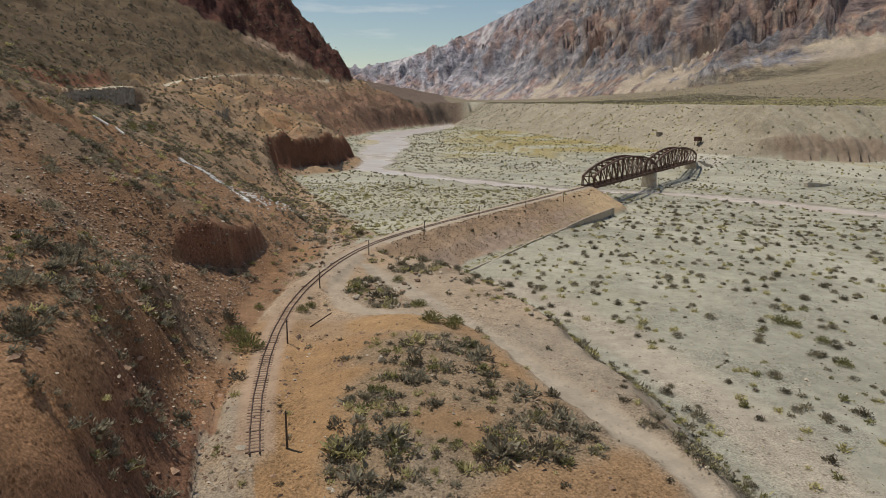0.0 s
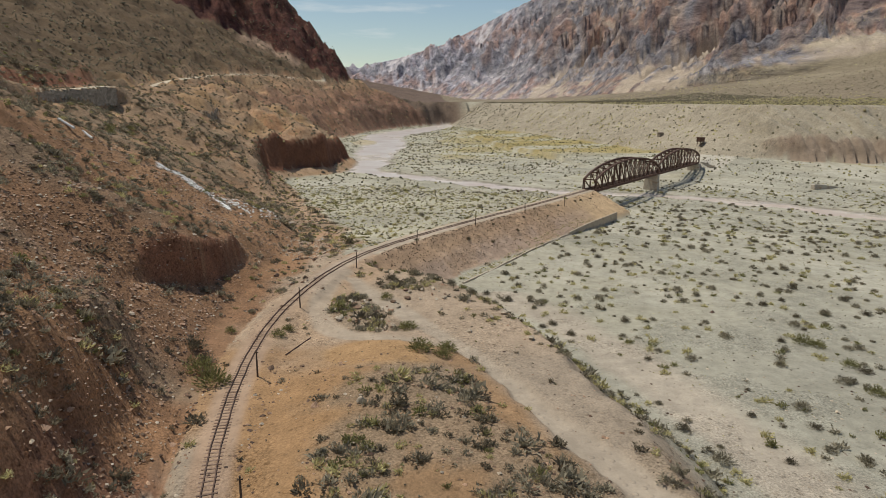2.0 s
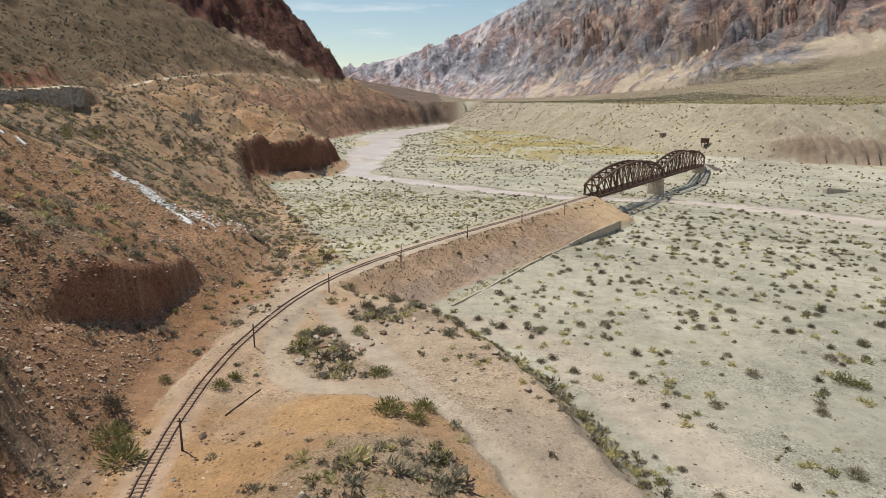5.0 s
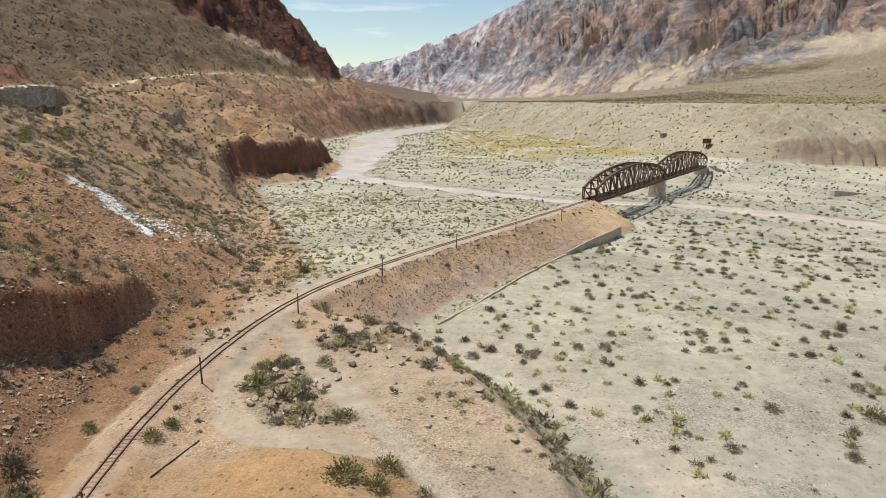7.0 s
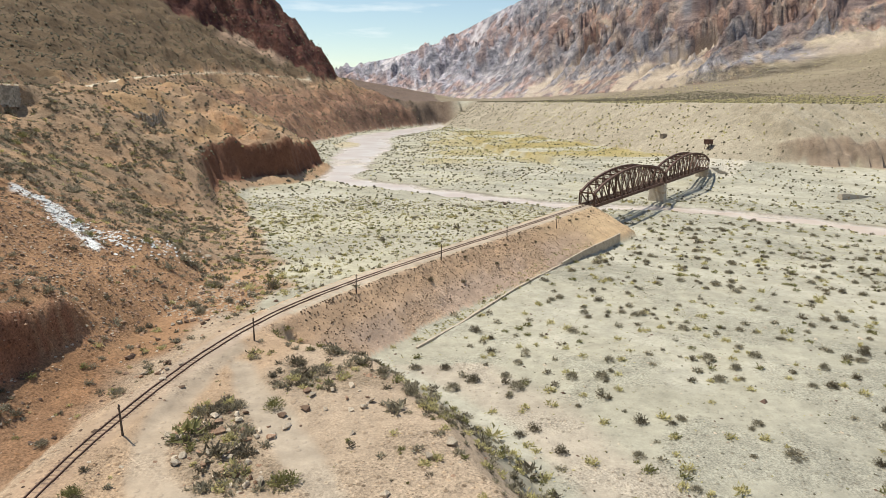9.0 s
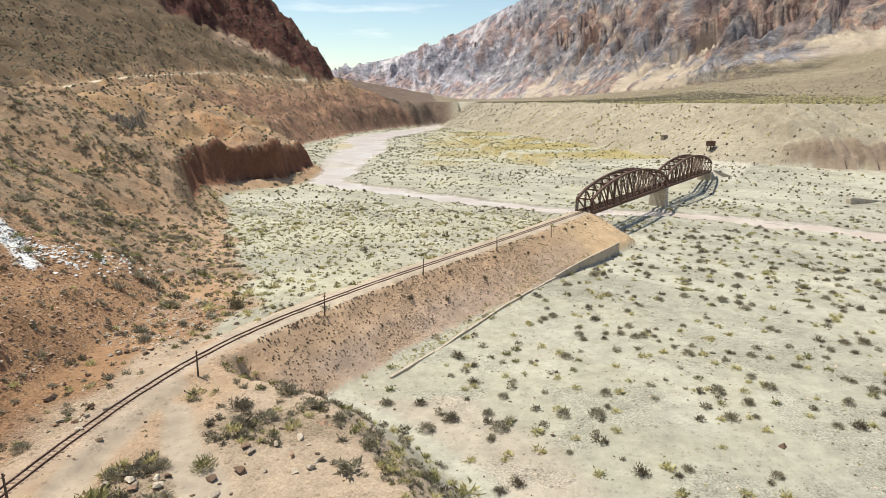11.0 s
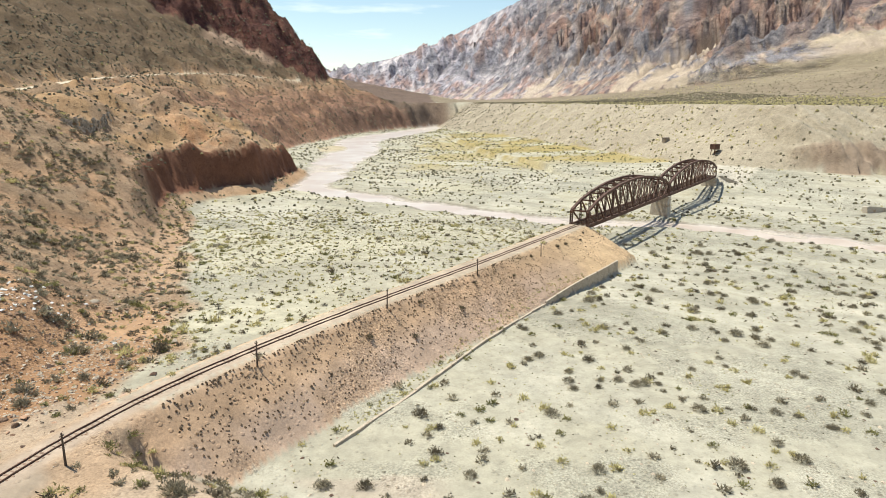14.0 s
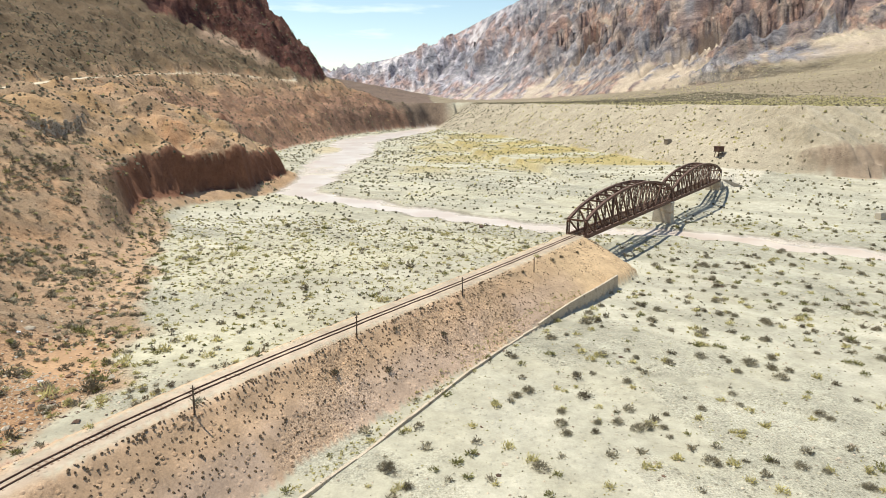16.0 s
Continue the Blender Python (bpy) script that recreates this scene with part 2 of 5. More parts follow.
    z = np.where(behind > -1.0, np.maximum(z, apron_bank), z)

    # the hillside on the left with its undercut bluff
    sway = sl + 6 * n_big
    gully = fbm(sway, dl * 0.3, 36, 4, 31)
    gully2 = fbm(sway, dl * 0.25, 9, 3, 35)
    jag = fbm(X, Y, 26, 3, 37)
    d = np.clip(dl + (1.2 * n_mid + 2.6 * jag + 0.2 * n_fine) * step(270, 330, Y) + 1.0 * n_mid * (1 - 0.6 * step(98, 106, Y) * step(145, 135, Y)), 0, None)
    hill, bluff, face = hill_profile(Y, d, 1 + 0.35 * jag)
    hill = hill + (1.9 * gully + 0.7 * gully2) * step(3, 30, d) + (3.5 * gully + 0.2 * gully2 + 2.6 * ridged(X, Y, 42, 4, 161, 0.6) - 2.6) * step(520, 600, Y) * step(0, 14, d) + 0.3 * n_fine * step(0.5, 4, d) + 0.7 * n_mid * step(2, 12, d)
    ow, so = off_line(X, Y, RECESS_WALL)
    hill = hill - 3.2 * step(14, 1, np.abs(ow)) * (ow < 0) * (so > 0.5) * (so < 52.5)
    hill = hill - 2.4 * step(-16, -5, dr) * (dr < -4) * step(170, 190, Y) * step(285, 268, Y)
    road_z = interp(Y, [p[1] for p in ROAD], ROAD_Z)
    walled = step(196, 203, Y) * step(269, 266, Y)
    outer = np.where(dr < 0, 9.5 - 4.9 * walled, 9.5)
    bench = step(outer, 3.9, np.abs(dr)) * (Y < 1050)
    hill = hill * (1 - bench) + road_z * bench
    m["road"] = step(3.8, 3.0, np.abs(dr))
    m["hill"] = (dl > 0) & (hill > z - 0.4)
    m["hill_d"] = dl
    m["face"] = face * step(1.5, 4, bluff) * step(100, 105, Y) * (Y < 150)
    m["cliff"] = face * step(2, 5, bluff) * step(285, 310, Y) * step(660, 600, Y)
    m["bluff"] = (bluff > 3) * step(0.3, 1.2, d) * step(interp(Y, [130, 300, 420, 520, 560], [7.5, 9, 7.5, 12, 20]), 3.5, d) * (Y < 620)
    talus = toe_z_at(Y) + interp(Y, [330, 360, 420], [5.5, 4.5, 3.5]) * step(285, 320, Y) * step(560, 500, Y) + 0.62 * (dl + 2.0 * n_mid)
    skirt = toe_z_at2(Y) + interp(Y, [178, 200], [0.17, 0.28]) * (dl + 1.5 * n_mid)
    z = np.where((dl <= 1) & (dl > -16) & (dt > 5) & (Y > 60) & (Y <= 300), np.maximum(z, skirt), z)
    z = np.where((dl <= 2) & (dl > -9) & (Y > 290) & (Y < 540), np.maximum(z, talus), z)
    m["talus"] = step(-7, -4, dl) * step(3, 1, dl) * step(290, 320, Y) * step(540, 500, Y)
    cap = np.minimum(hill, 46 + 0.17 * np.clip(-X - 60, 0, None))
    fade = step(1150, 1270, Y)
    hill = hill * (1 - fade) + cap * fade
    m["hill"] = m["hill"] & ((Y < 1260) | (X < -60))
    z = np.where((dl > 0) & ((Y < 1290) | (X < -60)), np.maximum(z, hill), z)

    # the far end of the valley floor
    z = np.where(Y > 1225, np.maximum(z, np.minimum(46 + n_big, 0.50 * (Y - 1268 + 26 * n_big) + 3.0 * (ridged(X, Y, 48, 4, 165, 0.6) - 0.9) * step(0, 12, Y - 1268))), z)

    # terrace on the right: apron, fluted bluff, flat top, fans
    base_z = interp(Y, [380, 430, 480, 600, 900, 1200], [10, 11, 9, 8, 5, 1])
    badland = step(206, 222, X + 4 * n_mid) * step(520, 470, Y)
    flute = ridged(X + 0.3 * Y, Y * 0.12, 26, 2, 51)
    flute2 = fbm(X + 0.3 * Y, Y * 0.12, 5, 2, 53)
    rbn = rb + 6 * n_big * step(430, 520, Y) + badland * (5.5 * np.abs(np.sin(math.pi * (X + 0.3 * Y + 10 * n_big + 3 * n_mid) / 24)) ** 0.7 - 1.0 + 1.2 * (flute - 0.9) + 0.9 * flute2) + 0.6 * n_mid * (1 - badland)
    slope = 0.62 * np.clip(rbn, 0, None) + 0.3 * gully2 * step(2, 15, rbn)
    tall = 0.85 + 0.35 * n_big + 0.2 * flute2
    steep = 7.5 * tall * step(0, 3.0, rbn) + 8.0 * tall * step(3.4, 9.5, rbn) + 0.15 * np.clip(rbn, 0, 9) + 0.52 * np.clip(rbn - 9, 0, None)
    front = base_z + slope * (1 - badland) + steep * badland
    rf, sf = off_line(X, Y, RANGE_FOOT)
    rf = -rf
    foot_z = interp(X, [-700, 220, 360, 520, 932, 1700], [62, 56, 62, 78, 132, 210])
    share = np.clip(rb - 66, 0, None) / (np.clip(rb - 66, 0, None) + np.clip(-rf, 0, None) + 1e-3)
    fan = 44.3 + (foot_z - 44.3) * share ** 1.25 + 1.0 * n_big
    front = np.minimum(front, fan)
    apron = base_z + interp(Y, [430, 500], [0.15, 0.06]) * rb + 0.15 * n_mid
    z = np.where(rb > -70, np.maximum(z, np.where(rb > 0, front, apron)), z)
    m["terrace"] = (rb > 0) & (Y < 1290)
    m["badland"] = badland * step(0.0, 1.0, rbn) * step(12, 8.5, rbn)
    m["fan"] = step(60, 80, rb)

    # plains and fans beyond
    beyond = step(1275, 1330, Y)
    plain = 45 + 0.17 * np.clip(110 - X, 0, 700) * step(1330, 1800, Y) + 2 * n_big
    z = np.where(Y > 1290, np.maximum(z, np.where(rb > 66, fan, plain)), z)
    z = np.where((Y > 1290), np.maximum(z, np.minimum(plain, 200)), z)
    m["plain"] = beyond

    # dark mountain
    dd, _ = off_line(X, Y, DARK_FOOT)
    rock = ridged(X, Y, 120, 5, 61)
    crag = ridged(X, Y, 34, 4, 66)
    dark_d = np.clip(dd + 7 * (rock - 0.6) + 5 * (crag - 0.6), 0, 700)
    m["dark"] = (dd > -60) & (dark_d > 0)
    z = z + np.where(dd > -60, 0.66 * dark_d + (7 * (crag - 0.8) + 10 * (rock - 0.7)) * step(0, 25, dark_d), 0)

    # the great range on the right and across the valley's end
    dc, _ = off_line(X, Y, RANGE_CREST)
    crest_z = interp(X, [-620, -300, 20, 175, 340, 510, 900, 1500, 2500], [250, 300, 372, 430, 495, 560, 740, 930, 1050])
    before = dc > 0
    df = np.clip(rf, 0, None)
    f = df / (df + np.abs(dc) + 1e-3)
    warp = fbm(X, Y, 420, 3, 70)
    along = 0.80 * Y - 0.60 * X + 90 * warp
    down = 0.60 * Y + 0.80 * X
    spur = ridged(along, down * 0.10, 300, 3, 71, 0.45)
    spur2 = ridged(along + 0.12 * down, down * 0.16, 100, 4, 78, 0.55)
    crags = ridged(along - 0.15 * down, down * 0.26, 44, 4, 83, 0.62)
    env = np.clip(4 * (1.0 - f), 0, 1) * step(0, 260, df)
    east = step(0.52, 0.62, X / np.maximum(Y, 1.0) + 0.04 * n_big) * step(0.12, 0.06, f + 0.05 * warp)
    rough_ = 1 - 0.75 * east
    ribs = ridged(along + 0.3 * down, down * 0.35, 19, 3, 87, 0.6)
    body = foot_z + (crest_z - foot_z) * f ** 0.9 + ((78 * (spur - 0.9) + 46 * (spur2 - 0.9)) * env + (17 * (crags - 0.8) + 5 * (ribs - 0.8)) * step(10, 150, df) * step(0.02, 0.16, f) * np.clip(4 * (1.0 - f), 0.03, 1)) * rough_
    m["along"], m["down"], m["bearing"] = along, down, X / np.maximum(Y, 1.0)
    m["east"] = east
    body = np.where(before, body, crest_z - 0.35 * np.abs(dc))
    m["range"] = (rf > 0) & (body > z - 2)
    m["range_f"] = f
    m["spur"] = 0.6 * spur + 0.5 * spur2 + 0.35 * crags
    m["spur_low"] = 0.55 * spur + 0.45 * spur2
    m["crags"] = crags
    z = np.where(rf > 0, np.maximum(z, body), z)
    m.update(n_big=n_big, n_mid=n_mid, n_fine=n_fine, braid=braid, dt=dt, st=st, sl=sl, dw=dw, de=de, dl=dl, dr=dr, rb=rb, dv=dv, sv=sv, gully=gully)
    return z, m


def height(x, y):
    return float(ground(np.array([float(x)]), np.array([float(y)]))[0][0])


# ---- materials ----
def nodes_of(name):
    mat = bpy.data.materials.new(name)
    mat.use_nodes = True
    nt = mat.node_tree
    nt.nodes.clear()
    out = nt.nodes.new("ShaderNodeOutputMaterial")
    bs = nt.nodes.new("ShaderNodeBsdfPrincipled")
    nt.links.new(bs.outputs[0], out.inputs[0])
    return mat, nt, bs


def add(nt, kind, **values):
    n = nt.nodes.new(kind)
    for k, v in values.items():
        if k in n.inputs:
            n.inputs[k].default_value = v
    return n


def ramp(nt, source, stops):
    r = nt.nodes.new("ShaderNodeValToRGB")
    while len(r.color_ramp.elements) < len(stops):
        r.color_ramp.elements.new(0.5)
    for e, (p, c) in zip(r.color_ramp.elements, stops):
        e.position, e.color = p, (*c, 1)
    nt.links.new(source, r.inputs[0])
    return r


def surface(name, a, b, size=1.0, rough=0.9, metal=0.0, bump=0.3, fine=12.0, third=None, island=0.0):
    """Two-scale mottled surface: broad stains of colour a and b, fine grain, relief."""
    mat, nt, bs = nodes_of(name)
    co = nt.nodes.new("ShaderNodeTexCoord")
    n1 = add(nt, "ShaderNodeTexNoise", Scale=1.0 / size, Detail=6.0, Roughness=0.6)
    n2 = add(nt, "ShaderNodeTexNoise", Scale=fine / size, Detail=4.0, Roughness=0.7)
    for n in (n1, n2):
        nt.links.new(co.outputs["Object"], n.inputs["Vector"])
    stops = [(0.3, a), (0.7, b)] if third is None else [(0.3, a), (0.55, b), (0.72, third)]
    r1 = ramp(nt, n1.outputs["Fac"], stops)
    mix = nt.nodes.new("ShaderNodeMix")
    mix.data_type, mix.blend_type = "RGBA", "MULTIPLY"
    mix.inputs["Factor"].default_value = 1.0
    r2 = ramp(nt, n2.outputs["Fac"], [(0.25, (0.6, 0.6, 0.6)), (0.75, (1.25, 1.25, 1.25))])
    nt.links.new(r1.outputs[0], mix.inputs["A"])
    nt.links.new(r2.outputs[0], mix.inputs["B"])
    last = mix.outputs["Result"]
    info = nt.nodes.new("ShaderNodeObjectInfo")
    geo = nt.nodes.new("ShaderNodeNewGeometry")
    if island > 0:
        plus = nt.nodes.new("ShaderNodeMath")
        plus.operation = "ADD"
        nt.links.new(info.outputs["Random"], plus.inputs[0])
        nt.links.new(geo.outputs["Random Per Island"], plus.inputs[1])
        half = nt.nodes.new("ShaderNodeMath")
        half.operation = "FRACT"
        nt.links.new(plus.outputs[0], half.inputs[0])
        rr = ramp(nt, half.outputs[0], [(0.0, (1 - island,) * 3), (1.0, (1 + island,) * 3)])
        m2 = nt.nodes.new("ShaderNodeMix")
        m2.data_type, m2.blend_type = "RGBA", "MULTIPLY"
        m2.inputs["Factor"].default_value = 1.0
        nt.links.new(last, m2.inputs["A"])
        nt.links.new(rr.outputs[0], m2.inputs["B"])
        last = m2.outputs["Result"]
    nt.links.new(last, bs.inputs["Base Color"])
    bs.inputs["Roughness"].default_value, bs.inputs["Metallic"].default_value = rough, metal
    if bump:
        bp = add(nt, "ShaderNodeBump", Strength=bump, Distance=0.05 * size)
        nt.links.new(n2.outputs["Fac"], bp.inputs["Height"])
        nt.links.new(bp.outputs[0], bs.inputs["Normal"])
    return mat


def soil_material():
    """Ground whose soil colour is laid out by plan, with stones, grain and relief on top."""
    mat, nt, bs = nodes_of("soil")
    at = nt.nodes.new("ShaderNodeAttribute")
    at.attribute_name = "soil"
    co = nt.nodes.new("ShaderNodeTexCoord")
    scales = ((0.035, 8.0), (0.35, 8.0), (3.4, 6.0))
    ns = []
    for sc, det in scales:
        n = add(nt, "ShaderNodeTexNoise", Scale=sc, Detail=det, Roughness=0.7)
        nt.links.new(co.outputs["Object"], n.inputs["Vector"])
        ns.append(n)
    last = at.outputs["Color"]

    def times(last, colour, amount):
        mx = nt.nodes.new("ShaderNodeMix")
        mx.data_type, mx.blend_type = "RGBA", "MULTIPLY"
        if isinstance(amount, float):
            mx.inputs["Factor"].default_value = amount
        else:
            nt.links.new(amount, mx.inputs["Factor"])
        nt.links.new(last, mx.inputs["A"])
        nt.links.new(colour, mx.inputs["B"])
        return mx.outputs["Result"]

    for n, lo, hi in ((ns[0], 0.88, 1.12), (ns[1], 0.72, 1.28), (ns[2], 0.60, 1.40)):
        last = times(last, ramp(nt, n.outputs["Fac"], [(0.36, (lo,) * 3), (0.64, (hi,) * 3)]).outputs[0], 1.0 if n is ns[0] else at.outputs["Alpha"] if n is ns[2] else 0.5)
    heights = []
    for sc, reach in ((0.9, 0.30), (2.6, 0.34)):
        vor = add(nt, "ShaderNodeTexVoronoi", Scale=sc)
        nt.links.new(co.outputs["Object"], vor.inputs["Vector"])
        lump = ramp(nt, vor.outputs["Distance"], [(reach * 0.55, (1, 1, 1)), (reach, (0, 0, 0))])
        tone = ramp(nt, vor.outputs["Color"], [(0.0, (0.35, 0.33, 0.31)), (0.5, (0.8, 0.77, 0.74)), (1.0, (1.35, 1.3, 1.22))])
        mx = nt.nodes.new("ShaderNodeMix")
        mx.data_type, mx.blend_type = "RGBA", "MULTIPLY"
        weigh = nt.nodes.new("ShaderNodeMath")
        weigh.operation = "MULTIPLY"
        nt.links.new(lump.outputs[0], weigh.inputs[0])
        nt.links.new(at.outputs["Alpha"], weigh.inputs[1])
        nt.links.new(weigh.outputs[0], mx.inputs["Factor"])
        nt.links.new(last, mx.inputs["A"])
        nt.links.new(tone.outputs[0], mx.inputs["B"])
        last = mx.outputs["Result"]
        heights.append(lump)
    nt.links.new(last, bs.inputs["Base Color"])
    bs.inputs["Roughness"].default_value = 0.95
    bs.inputs["Specular IOR Level"].default_value = 0.15
    b1 = add(nt, "ShaderNodeBump", Strength=0.8, Distance=0.6)
    nt.links.new(at.outputs["Alpha"], b1.inputs["Strength"])
    nt.links.new(ns[1].outputs["Fac"], b1.inputs["Height"])
    b2 = add(nt, "ShaderNodeBump", Strength=0.7, Distance=0.12)
    nt.links.new(heights[0].outputs[0], b2.inputs["Height"])
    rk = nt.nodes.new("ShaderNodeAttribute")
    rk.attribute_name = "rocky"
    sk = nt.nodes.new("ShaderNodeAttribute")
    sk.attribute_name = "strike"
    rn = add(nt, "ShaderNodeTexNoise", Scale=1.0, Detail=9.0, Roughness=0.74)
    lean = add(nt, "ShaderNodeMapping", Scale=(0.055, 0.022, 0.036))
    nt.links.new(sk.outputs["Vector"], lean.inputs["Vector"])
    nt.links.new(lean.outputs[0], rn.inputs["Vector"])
    # hollows of the rock relief darkened and ridges lightened, as shade in the colour
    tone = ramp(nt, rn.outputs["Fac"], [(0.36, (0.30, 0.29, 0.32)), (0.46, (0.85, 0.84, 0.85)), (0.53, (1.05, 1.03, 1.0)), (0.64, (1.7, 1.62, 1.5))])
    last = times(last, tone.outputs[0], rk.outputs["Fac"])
    nt.links.new(last, bs.inputs["Base Color"])
    b0 = add(nt, "ShaderNodeBump", Distance=15.0)
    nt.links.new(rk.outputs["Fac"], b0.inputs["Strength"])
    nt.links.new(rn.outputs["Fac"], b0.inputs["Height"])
    nt.links.new(b0.outputs[0], b1.inputs["Normal"])
    nt.links.new(b1.outputs[0], b2.inputs["Normal"])
    nt.links.new(b2.outputs[0], bs.inputs["Normal"])
    return mat


SOIL = soil_material()
RUST = surface("rusted_steel", (0.085, 0.045, 0.034), (0.18, 0.10, 0.072), 1.5, 0.75, 0.3, 0.2)
CONCRETE = surface("stained_concrete", (0.44, 0.38, 0.30), (0.55, 0.49, 0.40), 3.0, 0.9, 0, 0.3, 14, (0.40, 0.27, 0.16))
OLD_WOOD = surface("weathered_wood", (0.07, 0.05, 0.035), (0.15, 0.115, 0.085), 0.6, 0.9, 0, 0.4)
SLEEPER = surface("sleeper_wood", (0.20, 0.13, 0.09), (0.33, 0.225, 0.16), 0.6, 0.9, 0, 0.4, island=0.3)
RAIL = surface("rail_steel", (0.085, 0.05, 0.036), (0.16, 0.10, 0.075), 0.8, 0.65, 0.5, 0.1)


# ---- building helpers ----
def mesh_object(name, bm, material, smooth=False):
    me = bpy.data.meshes.new(name)
    bm.to_mesh(me)
    bm.free()
    me.materials.append(material)
    if smooth:
        me.polygons.foreach_set("use_smooth", [True] * len(me.polygons))
    return new(name, me)


def part(name, bm, material, parent, label="", smooth=False):
    ob = mesh_object(name, bm, material, smooth)
    ob.parent = parent
    return tagged(ob, label)


def raw_mesh(name, verts, faces, material, smooth=False):
    me = bpy.data.meshes.new(name)
    verts, faces = np.asarray(verts, np.float32), np.asarray(faces, np.int32)
    k = faces.shape[1]
    me.vertices.add(len(verts))
    me.vertices.foreach_set("co", verts.ravel())
    me.loops.add(faces.size)
    me.loops.foreach_set("vertex_index", faces.ravel())
    me.polygons.add(len(faces))
    me.polygons.foreach_set("loop_start", np.arange(0, faces.size, k, dtype=np.int32))
    me.polygons.foreach_set("use_smooth", np.full(len(faces), smooth))
    me.update(calc_edges=True)
    me.materials.append(material)
    return me


def box_into(bm, m, sx, sy, sz):
    """A box of that size centred in the pose m."""
    bmesh.ops.create_cube(bm, size=1.0, matrix=m @ Matrix.Diagonal((sx, sy, sz, 1)))


def beam_into(bm, a, b, w, h, up=Vector((0, 0, 1))):
    """A square bar from a to b, w wide and h deep."""
    a, b = Vector(a), Vector(b)
    y = (b - a).normalized()
    x = y.cross(up)
    x = x.normalized() if x.length > 1e-4 else Vector((1, 0, 0))
    zz = x.cross(y)
    m = Matrix((x, y, zz)).transposed().to_4x4()
    m.translation = (a + b) / 2
    box_into(bm, m, w, (b - a).length, h)


def lattice_into(bm, a, b, w, h, up=Vector((0, 0, 1)), bays=8):
    """A built-up steel member: two flange channels with lacing between."""
    a, b = Vector(a), Vector(b)
    y = (b - a).normalized()
    x = y.cross(up)
    x = x.normalized() if x.length > 1e-4 else Vector((1, 0, 0))
    for s in (-1, 1):
        beam_into(bm, a + x * s * w * 0.4, b + x * s * w * 0.4, w * 0.2, h, up)
    for i in range(bays):
        p, q = a.lerp(b, i / bays), a.lerp(b, (i + 1) / bays)
        s = 1 if i % 2 else -1
        beam_into(bm, p + x * s * w * 0.38, q - x * s * w * 0.38, 0.06, h * 0.4, up)


# ---- ground sheet ----
def fine_angles():
    a = np.radians(np.linspace(-50, 46, 580))
    b = np.radians(np.linspace(46, 310, 62)[1:-1])
    return np.concatenate([a, b])


C0 = (0.0, -70.0)
angles = fine_angles()
radii = np.concatenate([np.linspace(2, 100, 45)[:-1], np.linspace(100, 400, 310)[:-1], np.linspace(400, 640, 145)[:-1], np.geomspace(640, 4920, 320)])
A, Rr = np.meshgrid(angles, radii)
GX, GY = C0[0] + Rr * np.sin(A), C0[1] + Rr * np.cos(A)
GZ, GM = ground(GX, GY)
nr, na = GX.shape
dzr = np.gradient(GZ, axis=0) / np.maximum(np.gradient(Rr, axis=0), 1e-3)
dza = np.gradient(GZ, axis=1) / np.maximum(Rr * np.abs(np.gradient(A, axis=1)), 1e-3)
STEEP = np.clip(np.sqrt(dzr ** 2 + dza ** 2), 0, 4)


def crag_mask(m, speck):
    """Where the great range shows bare rock, and not scree."""
    c = step(0.60, 0.80, m["spur_low"] + 0.45 * np.clip(m["range_f"], 0, 0.8) + 0.25 * (m["crags"] - 0.8) + 0.25 * speck + 0.35 * step(0.36, 0.48, m["bearing"]))
    return c * (1 - 0.85 * m["east"])


